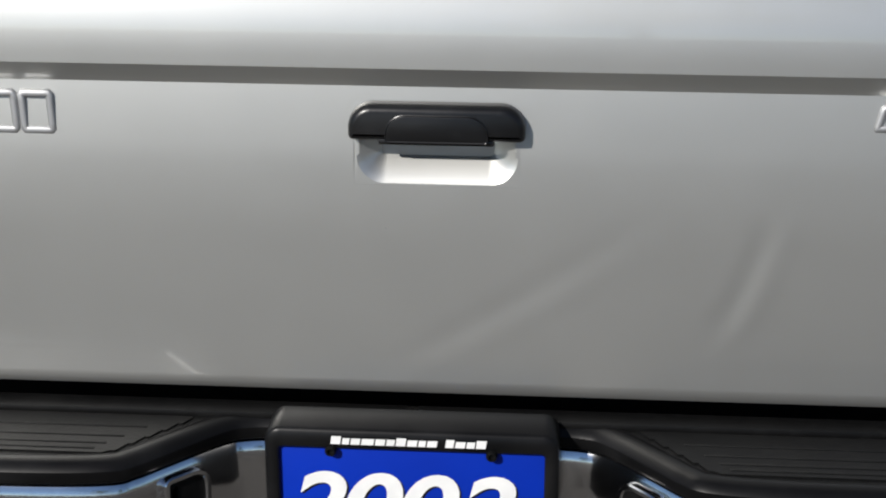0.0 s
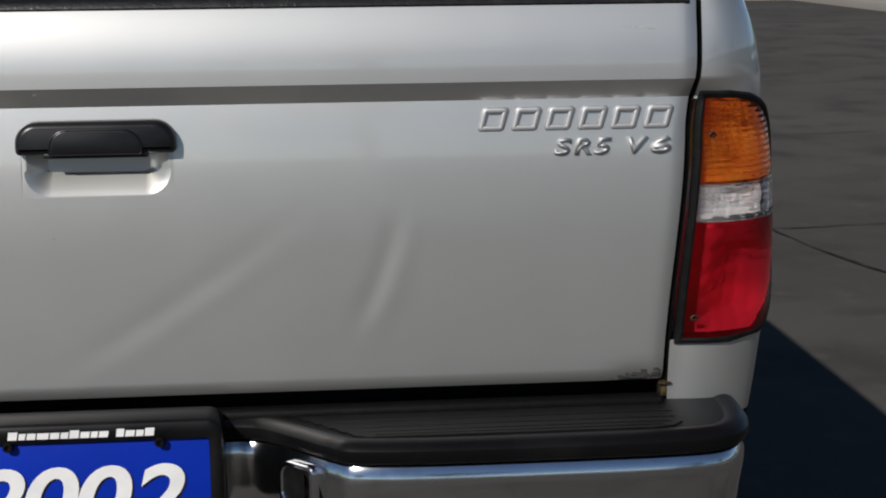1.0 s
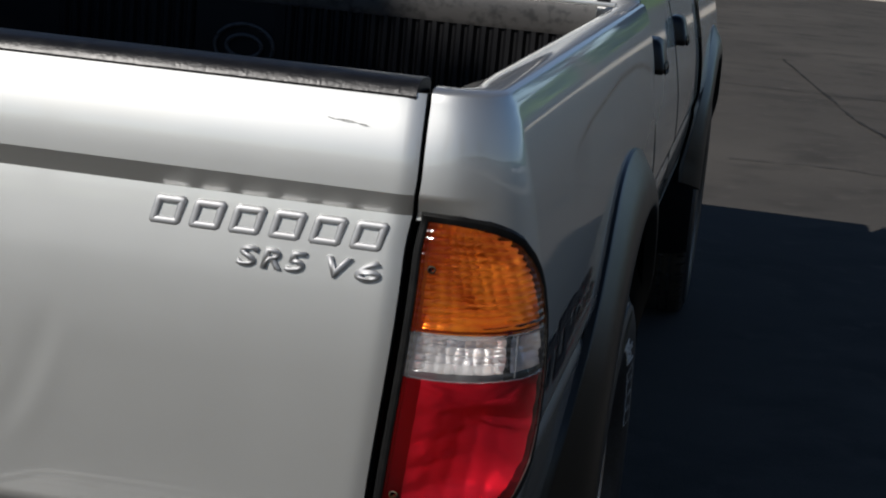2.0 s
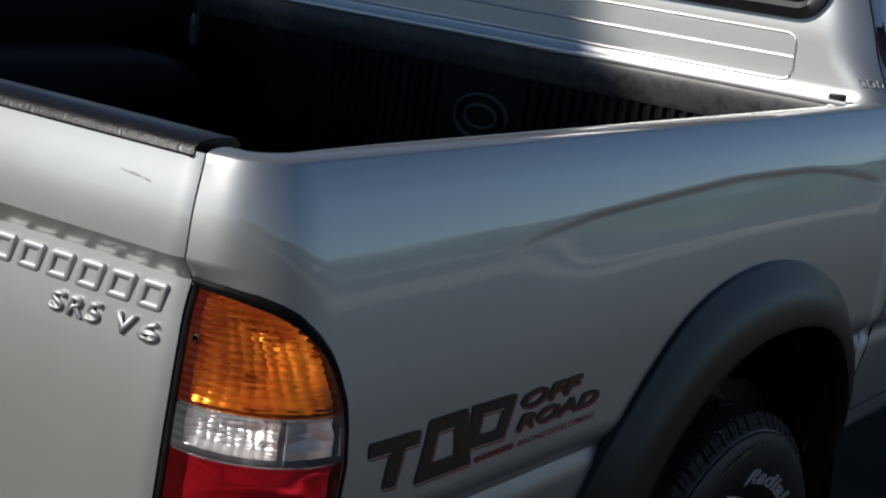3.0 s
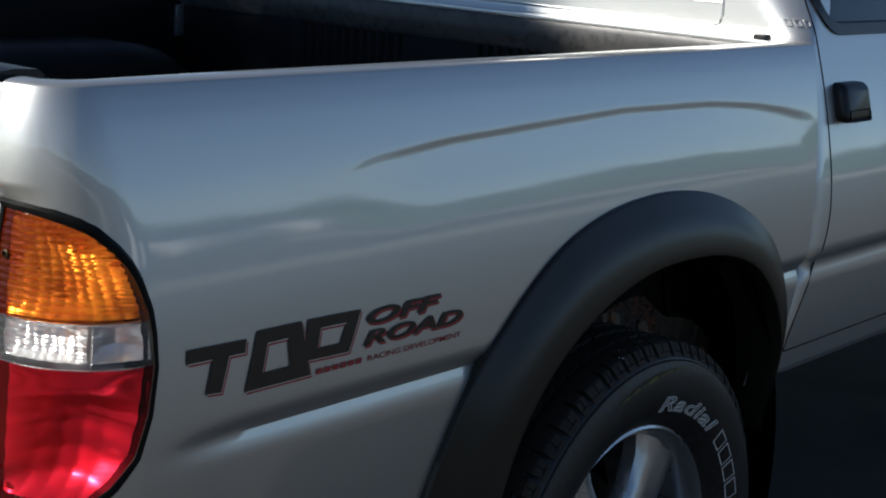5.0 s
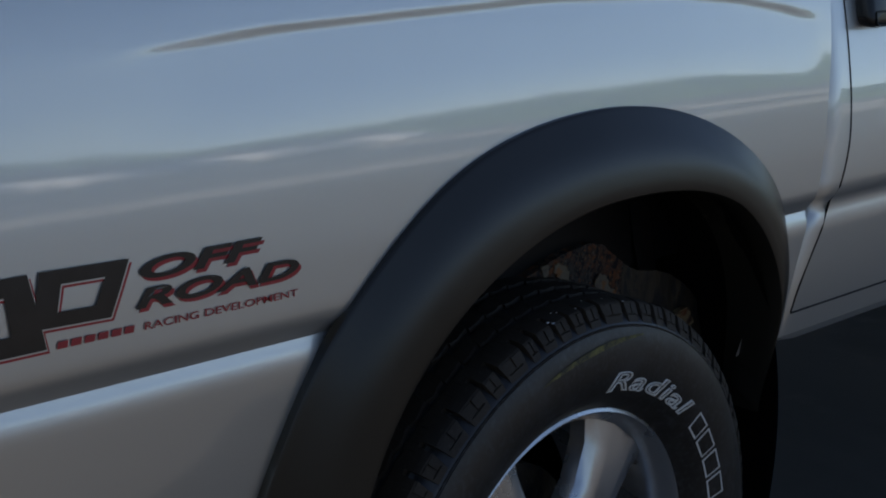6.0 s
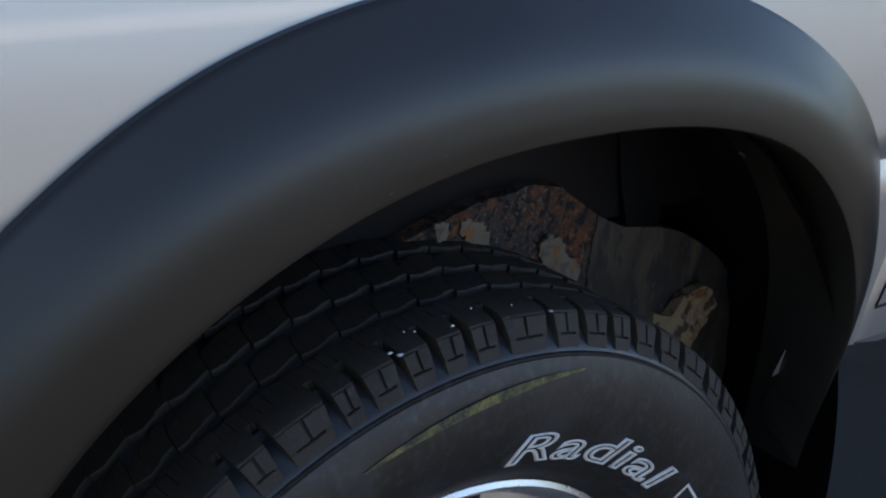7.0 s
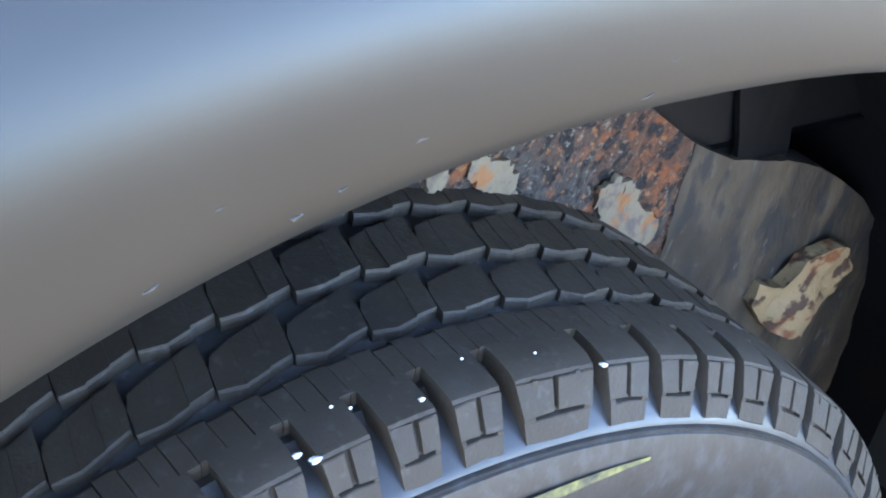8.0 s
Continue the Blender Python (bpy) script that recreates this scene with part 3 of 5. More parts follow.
    shape = rounded(-0.0545, 0.0555, 1.0185, 1.0495, (0.004, 0.022, 0.022, 0.004), 8)
    bm = bmesh.new()
    loops(bm, [[(x, y, z) for x, z in inset(shape, d)] for d, y in ((0.0, -0.0125), (0.0, -0.0169), (0.0008, -0.0173), (0.002, -0.0165), (0.003, -0.0169))], cap_last=True)
    part("pull_paddle", bm, TRIM, handle)
    bm = bmesh.new()
    box(bm, (-0.062, -0.012, 1.0145), (0.062, 0.012, 1.0215), 0.003)
    part("paddle_lip", bm, TRIM, handle)
    # moulded cap along the top edge
    sec = [(0.0125, 1.183), (0.0045, 1.184), (0.0015, 1.190), (0.004, 1.197), (0.010, 1.202), (0.030, 1.2045), (0.058, 1.203), (0.066, 1.197), (0.067, 1.170)]
    bm = bmesh.new()
    loops(bm, [[(x, y, z) for y, z in sec] for x in span(-0.719, 0.719, 0.03)], closed=False)
    for x in (-0.719, 0.719):
        bm.faces.new([bm.verts.new((x, y, z)) for y, z in sec])
    part("tailgate_cap", bm, GRAINED, gate, "grained black plastic cap along the top edge")
    # raised bright badges: plain slanted frames the size of the characters
    def badge(x0, x1, z0, z1, slant, hollow, weight):
        yb = gate_relief((z0 + z1) / 2)
        out = [(x0, z0), (x1, z0), (x1 + slant, z1), (x0 + slant, z1)]
        rows = []
        for e in range(4):
            a, b = Vector(out[e]), Vector(out[(e + 1) % 4])
            for i in range(6):
                rows.append(tuple(a.lerp(b, 0.10 + 0.80 * i / 5)))
        bm = bmesh.new()
        rr = [[(x, yb + y, z) for x, z in inset(rows, d)] for d, y in ((0.0, 0.001), (0.0004, -0.0016), (weight * 0.25, -0.0032), (weight * 0.75, -0.0030))]
        if hollow:
            rr += [[(x, yb + y, z) for x, z in inset(rows, d)] for d, y in ((weight, -0.002), (weight * 1.05, 0.001))]
            loops(bm, rr)
        else:
            loops(bm, rr, cap_last=True)
        part("badge_character", bm, BADGE, gate, "bright raised badge piece", angle=1.0)
    w = (0.702 - 0.456) / 6
    for i, h in enumerate((1, 1, 1, 1, 1, 1)):
        badge(0.456 + i * w + 0.002, 0.456 + (i + 1) * w - 0.006, 1.0345, 1.0645, 0.0075, h, 0.0078)
    for word, x0, x1 in (("SR5", 0.553, 0.627), ("V6", 0.644, 0.702)):
        for n_, letter in enumerate(word):
            bm = lettering(letter, 0.0285, 0.18, bold=0.0008)
            left = min(v.co.x for v in bm.verts)
            pitch = (x1 - x0) / len(word)
            k = (pitch - 0.003) / (width_of(bm) - left)
            ext = bmesh.ops.extrude_face_region(bm, geom=bm.faces[:])
            for v in [g for g in ext["geom"] if isinstance(g, bmesh.types.BMVert)]:
                v.co.z = 0.0035
            for v in bm.verts:
                v.co = Vector((x0 + n_ * pitch + (v.co.x - left) * k, gate_relief(1.015) - v.co.z, 1.0055 + v.co.y))
            part("badge_character", bm, BADGE, gate, "bright raised badge character", smooth=False)
    for i, (x0, x1) in enumerate(((-0.760, -0.70), (-0.70, -0.63), (-0.63, -0.57), (-0.57, -0.50), (-0.504, -0.452), (-0.458, -0.412))):
        if x0 < -0.66:
            continue
        badge(x0 + 0.004, x1 - 0.002, 1.0135, 1.0635, -0.002, 1, 0.0085)
    for x, z, w_, h_ in ((0.655, 1.160, 0.012, 0.0015), (0.672, 1.158, 0.006, 0.0012), (0.640, 1.161, 0.005, 0.0008)):
        yb = gate_relief(z) - 0.0006                        # scratches in the paint
        bm = bmesh.new()
        bm.faces.new([bm.verts.new((x + a * w_, yb, z + b * h_ - a * 0.001)) for a, b in ((-1, -0.4), (0.2, -1), (1, 0), (0.3, 0.9), (-0.6, 0.6))])
        part("paint_scratch", bm, SCRATCH, gate)
    for x, z, r in ((-0.056, 0.916, 0.0022), (0.668, 0.7195, 0.006)):
        yb = gate_relief(z) + gate_dents(x, z) - 0.0006
        bm = bmesh.new()
        bm.faces.new([bm.verts.new((x + r * math.cos(a) * (1.6 if r > 0.004 else 0.7), yb, z + 0.35 * r * math.sin(a) * (1 + 0.4 * math.sin(3 * a)))) for a in [2 * math.pi * i / 12 for i in range(12)]])
        part("paint_chip", bm, SCRATCH if r < 0.004 else DIRTY, gate)
    rnd = random.Random(14)                                 # road dirt caught at the lower corner
    bm = bmesh.new()
    for _ in range(52):
        x = 0.690 - abs(rnd.gauss(0, 0.026))
        z = 0.7155 + rnd.random() ** 1.6 * 0.014 * max(0.15, 1 - (0.690 - x) / 0.075)
        r = rnd.uniform(0.0006, 0.0022)
        yb = gate_relief(z) + gate_dents(x, z) - 0.0005 - rnd.uniform(0, 0.0002)
        bm.faces.new([bm.verts.new((x + r * 2.0 * math.cos(a), yb, z + 0.7 * r * math.sin(a) * (1 + 0.3 * math.sin(2 * a + r * 900)))) for a in [2 * math.pi * i / 7 for i in range(7)]])
    part("dirt_smudge", bm, TAR, gate, "dark speckled dirt on the paint", smooth=False)
    # hinge cable bracket at the lower corner
    for sx in (-1, 1):
        bm = bmesh.new()
        box(bm, (min(sx * 0.694, sx * 0.703), 0.012, 0.690), (max(sx * 0.694, sx * 0.703), 0.03, 0.708), 0.002)
        box(bm, (min(sx * 0.690, sx * 0.706), 0.006, 0.707), (max(sx * 0.680, sx * 0.706), 0.014, 0.710), 0.001)
        part("tailgate_hinge", bm, BRASS, truck, "yellowed zinc hinge bracket")
    return gate


gate = tailgate()

# near-black sill behind the gate and strips in its seams: the gaps' shade as colour
bm = bmesh.new()
box(bm, (-0.72, 0.085, 0.60), (0.72, 0.12, 0.735), 0.004)
part("rear_sill", bm, SEAL_AND_GAP, truck)
for sx in (-1, 1):
    bm = bmesh.new()
    zs = span(0.67, 1.19, 0.02)
    loops(bm, [[(sx * (gate_half(z) - 0.004), 0.030, z) for z in zs], [(sx * (gate_half(z) + 0.012), 0.030, z) for z in zs]], closed=False)
    part("seam_shade", bm, SEAL_AND_GAP, truck)


# ---- rear step bumper ----
def bumper():
    """Chromed step bumper: a black rolled pad that dips in round the plate, with a grained mat let into it."""
    front = smooth_path([(0.0, -0.018, 0), (0.08, -0.018, 0), (0.15, -0.018, 0), (0.188, -0.021, 0), (0.214, -0.034, 0), (0.262, -0.086, 0), (0.290, -0.117, 0), (0.318, -0.136, 0),
                         (0.40, -0.145, 0), (0.55, -0.147, 0), (0.68, -0.144, 0), (0.742, -0.132, 0), (0.776, -0.096, 0), (0.790, -0.04, 0), (0.792, 0.03, 0)], 6)
    frame_n = []
    for i, p in enumerate(front):
        d = (front[min(i + 1, len(front) - 1)] - front[max(i - 1, 0)]).normalized()
        frame_n.append(Vector((d.y, -d.x, 0)))

    def off_centre(x, sx):
        """The dip round the plate sits a little to the left of the truck's middle."""
        return sx * x - 0.023 * step(0.70, 0.45, x)
    top = [(-0.030, 0.6865), (-0.024, 0.6890), (-0.014, 0.6895), (-0.005, 0.686), (0.0, 0.679), (0.0, 0.671), (-0.003, 0.664), (-0.010, 0.6600), (-0.02, 0.659)]
    shell = [(-0.030, 0.6625), (-0.018, 0.6615), (-0.009, 0.6570), (-0.005, 0.649), (-0.004, 0.636), (-0.008, 0.61), (-0.014, 0.56), (-0.03, 0.515), (-0.05, 0.505)]
    for sx in (-1, 1):
        bm = bmesh.new()
        loops(bm, [[(off_centre(p.x + nrm.x * o, sx), p.y + nrm.y * o, z) for o, z in top] for p, nrm in zip(front, frame_n)], closed=False)
        pad = part("step_pad", bm, PAD, truck, "black plastic step pad on the rear bumper")
        bm = bmesh.new()                                    # flat top back to the gate
        rings = []
        for p, nrm in zip(front, frame_n):
            x, y = p.x - nrm.x * 0.030, p.y - nrm.y * 0.030
            yb = max(y + 0.002, 0.020)
            rings.append([(off_centre(x, sx), y + (yb - y) * k / 4, 0.6865) for k in range(5)])
        loops(bm, rings, closed=False)
        part("pad_top", bm, MATTE_PAD, pad)
        bm = bmesh.new()                                    # raised lip along the back of the pad
        x0, x1 = sorted((off_centre(0.0 if sx > 0 else 0.010, sx), sx * 0.690))
        box(bm, (x0, -0.012, 0.684), (x1, 0.020, 0.6945), 0.003)
        part("pad_lip", bm, MATTE_PAD, pad)
        slant = []                                          # saw-toothed edge of the mat beside the dip
        for k in range(5):
            f, g = k / 5, (k + 0.82) / 5
            slant += [(0.254 + 0.074 * f, -0.020 - 0.088 * f), (0.250 + 0.074 * g, -0.020 - 0.088 * g), (0.256 + 0.074 * g, -0.020 - 0.088 * g)]
        mat = slant + [(0.335, -0.1105), (0.66, -0.1120), (0.684, -0.106), (0.697, -0.090), (0.700, -0.066), (0.700, -0.0165), (0.254, -0.0165)]
        mat = [(off_centre(x, sx), y) for x, y in mat][::sx]
        bm = bmesh.new()
        loops(bm, [[(x, y, 0.6860) for x, y in mat], [(x, y, 0.6886) for x, y in mat]], cap_last=True)
        mat_ob = part("tread_mat", bm, MATTE_PAD, pad, "grained black tread mat with a saw-toothed edge", smooth=False)
        for y, x0, x1 in ((-0.101, 0.345, 0.670), (-0.088, 0.335, 0.684), (-0.070, 0.320, 0.692), (-0.046, 0.300, 0.694)):
            bm = bmesh.new()
            a, c = sorted((off_centre(x0, sx), sx * x1))
            box(bm, (a, y - 0.0022, 0.6880), (c, y + 0.0022, 0.6895), 0.0006)
            part("tread_rib", bm, MATTE_PAD, mat_ob)
        bm = bmesh.new()
        loops(bm, [[(off_centre(p.x + nrm.x * o, sx), p.y + nrm.y * o, z) for o, z in shell] for p, nrm in zip(front, frame_n)], closed=False)
        part("bumper_shell", bm, CHROME, truck, "chromed steel rear bumper face")
        o = rounded(0.0, 0.062, 0.588, 0.650, (0.010, 0.010, 0.022, 0.022), 6)

        def tilt(u, z, out):
            return (off_centre(0.232 + u * 0.68 - out * 0.735, sx), -0.052 - u * 0.735 - out * 0.68, z)
        bm = bmesh.new()                                    # lamp housing in the slanted face
        loops(bm, [[tilt(x, z, e) for x, z in inset(o, d)] for d, e in ((0.0, -0.004), (0.0, 0.005), (0.0015, 0.0065), (0.006, 0.0065), (0.008, 0.004))])
        housing = part("plate_lamp_housing", bm, CHROME, truck, "chrome bezel of the plate lamp")
        bm = bmesh.new()
        loops(bm, [[tilt(x, z, e) for x, z in inset(o, d)] for d, e in ((0.0078, 0.0045), (0.011, 0.003), (0.018, 0.0035))], cap_last=True)
        part("lamp_pocket", bm, SEAL_AND_GAP, housing, "dark plate lamp pocket")
    bm = bmesh.new()
    box(bm, (-0.036, -0.018, 0.6895), (-0.029, 0.012, 0.6955), 0.0015)
    part("pad_joint", bm, SEAL_AND_GAP, truck)


bumper()


# ---- plate frame with the year card ----
def plate():
    cx, y = -0.023, -0.064
    out = rounded(cx - 0.163, cx + 0.163, 0.550, 0.7065, (0.012, 0.018, 0.018, 0.012), 6)
    hole = rounded(cx - 0.147, cx + 0.147, 0.569, 0.6815, (0.005, 0.004, 0.004, 0.005), 6)
    bm = bmesh.new()
    rings = [[(x, y + 0.046, z) for x, z in out], [(x, y - 0.004, z) for x, z in out], [(x, y - 0.008, z) for x, z in inset(out, 0.004)],
             [(x, y - 0.008, z) for x, z in inset(hole, -0.003)], [(x, y - 0.005, z) for x, z in hole], [(x, y + 0.002, z) for x, z in hole]]
    loops(bm, rings)
    frame_ob = part("plate_frame", bm, PAD, truck, "black plastic dealer frame round a blue card", angle=0.8)
    bm = bmesh.new()
    box(bm, (cx - 0.150, y - 0.001, 0.566), (cx + 0.150, y + 0.003, 0.684), 0.0005)
    part("year_card", bm, PLATE_BLUE, frame_ob, "glossy blue card")
    for place_, digit in enumerate("2002"):
        for dx, dz, mat, dy in ((0.0022, -0.0020, DECAL_BLACK, -0.0016), (0.0, 0.0, CARD_WHITE, -0.0022)):
            bm = lettering(digit, 0.106, 0.22, stretch=1.05, bold=0.0022)
            left = min(v.co.x for v in bm.verts)
            k = 0.0665 / (width_of(bm) - left)
            for v in bm.verts:
                v.co = Vector((cx - 0.139 + place_ * 0.0630 + dx + (v.co.x - left) * k, y + dy, 0.5760 + v.co.y + dz))
            part("numeral", bm, mat, frame_ob, smooth=False)
    for sx in (-1, 1):
        bm = bmesh.new()
        c = [(cx + sx * 0.089 + 0.0065 * math.cos(a), 0.6800 + 0.0065 * math.sin(a)) for a in [2 * math.pi * i / 14 for i in range(14)]]
        loops(bm, [[(x, y - o, z) for x, z in inset(c, d)] for d, o in ((0, 0.0), (0, 0.010), (0.0015, 0.0125), (0.003, 0.0125), (0.0034, 0.009))], cap_last=True)
        part("plate_bolt", bm, SEAL_AND_GAP, frame_ob)
    x = cx - 0.089                                          # the dealer's line as plain bars
    for i, w in enumerate((0.0124, 0.0095, 0.0118, 0.0153, 0.0124, 0.0106, 0.0124, 0.0124, 0.0095, 0.0124, 0.0, 0.0106, 0.0124, 0.0106, 0.0124)):
        if not w:
            x += 0.008
            continue
        h = 0.0098 if i in (0, 6, 11, 14) else 0.0076
        bm = bmesh.new()
        bm.faces.new([bm.verts.new(p) for p in ((x, y - 0.0086, 0.6885), (x + w - 0.0016, y - 0.0086, 0.6885), (x + w - 0.0002, y - 0.0086, 0.6885 + h), (x + 0.0014, y - 0.0086, 0.6885 + h))])
        part("lettering_bar", bm, CARD_WHITE, frame_ob, smooth=False)
        x += w


plate()


# ---- decal on the right bed side ----
def on_side(y, z, off):
    """The skin's point at a place of the side given by y and z."""
    R = corner(z)
    s = y - R + (side_x(z) - R - SEAM) + R * math.pi / 2
    return skin(s, z, off)


def flat_decal(name, polys, mat, off, label=""):
    bm = bmesh.new()
    for p in polys:
        bm.faces.new([bm.verts.new((a, b, 0)) for a, b in p])
    bmesh.ops.triangulate(bm, faces=bm.faces)
    bmesh.ops.subdivide_edges(bm, edges=bm.edges, cuts=3, use_grid_fill=True)
    for v in bm.verts:
        v.co = on_side(v.co.x, v.co.y, off)
    return part(name, bm, mat, right_side, label, smooth=False)


def frame_poly(p, q):
    """Quads between two outlines of equal length."""
    n = len(p)
    return [[p[i], p[(i + 1) % n], q[(i + 1) % n], q[i]] for i in range(n)]


# emblem as plain slanted shapes: one solid, two framed, each with a red edge set off behind it
shapes = [[[(0.149, 0.923), (0.149, 0.908), (0.234, 0.906), (0.236, 0.921)], [(0.186, 0.908), (0.178, 0.870), (0.200, 0.868), (0.210, 0.907)]],
          frame_poly([(0.236, 0.861), (0.340, 0.861), (0.322, 0.927), (0.252, 0.927)], [(0.262, 0.878), (0.306, 0.878), (0.300, 0.911), (0.268, 0.911)]),
          frame_poly([(0.326, 0.879), (0.404, 0.877), (0.423, 0.925), (0.333, 0.927)], [(0.350, 0.891), (0.388, 0.890), (0.398, 0.913), (0.354, 0.914)])]
for polys in shapes:
    flat_decal("emblem_shape", [[(a + 0.0035, b - 0.0038) for a, b in p] for p in polys], DECAL_RED, 0.0010, "red edge of the decal")
    flat_decal("emblem_shape", [[(a + 0.0012, b - 0.0014) for a, b in p] for p in polys], PAINT, 0.0014)
    flat_decal("emblem_shape", polys, DECAL_BLACK, 0.0018, "black decal shape")


def decal_text(text, y0, y1, z0, z1, shear, mats, bold=0.0):
    for mat, dy, dz, off in mats:
        bm = lettering(text, 0.04, shear, bold=bold)
        lo = min(v.co.y for v in bm.verts)
        hi = max(v.co.y for v in bm.verts)
        left = min(v.co.x for v in bm.verts)
        k = (y1 - y0) / (width_of(bm) - left)
        for v in bm.verts:
            v.co = on_side(y0 + (v.co.x - left) * k + dy, z0 + (v.co.y - lo) * (z1 - z0) / (hi - lo) + dz, off)
        part("decal_text", bm, mat, right_side, smooth=False)


both = [(DECAL_RED, 0.0035, -0.0035, 0.0010), (DECAL_BLACK, 0.0, 0.0, 0.0018)]
decal_text("OFF", 0.434, 0.574, 0.9035, 0.9225, 0.25, both, 0.0012)
decal_text("ROAD", 0.430, 0.620, 0.8785, 0.8965, 0.25, both, 0.0012)
for i in range(6):
    y = 0.350 + i * 0.0136
    flat_decal("decal_bar", [[(y, 0.859), (y + 0.0105, 0.859), (y + 0.0115, 0.8655), (y + 0.001, 0.8655)]], DECAL_RED, 0.0012)
decal_text("RACING DEVELOPMENT", 0.440, 0.620, 0.8585, 0.8655, 0.0, [(DECAL_RED, 0, 0, 0.0012)], 0.0003)


# ---- fender flares and wheel wells ----
def flare(y_shift=0.0, sign=1):
    sec = [(0.0, -0.006), (0.0, 0.005), (0.012, 0.0062), (0.04, 0.0078), (0.10, 0.0110), (0.20, 0.0165), (0.30, 0.0219), (0.40, 0.0268), (0.50, 0.0308), (0.60, 0.0337),
           (0.70, 0.0356), (0.83, 0.0373), (0.93, 0.0380), (0.975, 0.0373), (1.0, 0.0335), (1.008, 0.004), (0.99, -0.05)]
    rings = []
    for k in range(105):
        deg = 12 + 163 * k / 104
        th = radians(deg)
        yo, zo = FLARE_C[0] + flare_r(deg) * math.cos(th), FLARE_C[1] + flare_r(deg) * math.sin(th)
        yl, zl = LIP_C[0] + lip_r(deg) * math.cos(th), LIP_C[1] + lip_r(deg) * math.sin(th)
        thin = 0.35 + 0.65 * step(12, 34, deg)
        ring = []
        for t, dx in sec:
            b = side_x(max(zo, 0.60)) * (1 - t) + 0.847 * t
            ring.append((sign * (b + (dx * thin if dx > 0 else dx)), yo + (yl - yo) * t + y_shift, zo + (zl - zo) * t))
        rings.append(ring)
    bm = bmesh.new()
    loops(bm, rings, closed=False)
    return part("fender_flare", bm, FLARE, truck, "wide matte black plastic fender flare", angle=0.7)


right_flare = flare()
flare(0, -1)


def scuff(y, z, length, width, turn):
    """A pale scrape on the outer face of the right flare, near its lip."""
    deg = math.degrees(math.atan2(z - FLARE_C[1], y - FLARE_C[0]))
    th = radians(deg)
    ro = flare_r(deg)
    rl = (LIP_C[0] - FLARE_C[0]) * math.cos(th) + (LIP_C[1] - FLARE_C[1]) * math.sin(th) + lip_r(deg)
    t = (ro - math.hypot(y - FLARE_C[0], z - FLARE_C[1])) / (ro - rl)
    x = side_x(max(FLARE_C[1] + ro * math.sin(th), 0.60)) * (1 - t) + 0.847 * t + float(np.interp(t, [0.3, 0.5, 0.7, 0.93, 1.0], [0.0219, 0.0308, 0.0356, 0.0380, 0.0335]))
    bm = bmesh.new()
    ring = []
    for i in range(10):
        a = 2 * math.pi * i / 10
        k = 1 + 0.45 * math.sin(3 * a + 40 * y)
        u, v = length * math.cos(a) * k, width * math.sin(a) * k
        ring.append((u * math.cos(turn) - v * math.sin(turn), u * math.sin(turn) + v * math.cos(turn)))
    loops(bm, [[(x - 0.0001, y + u * 0.6, z + v * 0.6) for u, v in ring], [(x + 0.0004, y + u * 0.4, z + v * 0.4) for u, v in ring]], cap_last=True)
    part("scuff", bm, SCUFF, right_flare)


for spot in ((0.965, 0.884, 0.0035, 0.0014, 0.3), (0.941, 0.891, 0.003, 0.0008, 0.3), (1.004, 0.901, 0.0045, 0.001, 0.2), (1.1, 0.913, 0.0032, 0.0009, 0.2), (1.115, 0.902, 0.0042, 0.0008, -0.9), (1.091, 0.902, 0.005, 0.0008, 0.3), (0.923, 0.871, 0.004, 0.0009, 0.4), (0.979, 0.89, 0.003, 0.0009, 0.4)):
    scuff(*spot)
flare(3.096)


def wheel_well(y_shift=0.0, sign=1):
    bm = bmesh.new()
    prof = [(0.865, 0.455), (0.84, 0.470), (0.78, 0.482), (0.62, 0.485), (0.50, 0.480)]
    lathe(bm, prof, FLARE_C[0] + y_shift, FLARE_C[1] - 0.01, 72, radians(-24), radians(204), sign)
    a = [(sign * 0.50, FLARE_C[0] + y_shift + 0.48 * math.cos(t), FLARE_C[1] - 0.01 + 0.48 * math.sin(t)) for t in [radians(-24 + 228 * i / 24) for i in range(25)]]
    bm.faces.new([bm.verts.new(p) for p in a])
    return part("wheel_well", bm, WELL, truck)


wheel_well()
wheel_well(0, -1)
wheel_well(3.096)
for y, z in ((1.385, 0.812), (1.50, 0.70)):    # clips in the liner
    d = Vector((0, FLARE_C[0] - y, FLARE_C[1] - z)).normalized()
    c = Vector((0.80, FLARE_C[0], FLARE_C[1] - 0.01)) - d * 0.474
    ring = [c + d * o + r * (Vector((1, 0, 0)) * math.cos(a) + d.cross(Vector((1, 0, 0))) * math.sin(a)) for o, r in ((0, 0.0045), (0.003, 0.003)) for a in [math.pi * i / 4 for i in range(8)]]
    bm = bmesh.new()
    loops(bm, [ring[:8], ring[8:]], cap_last=True)
    part("liner_clip", bm, DIRTY, truck)


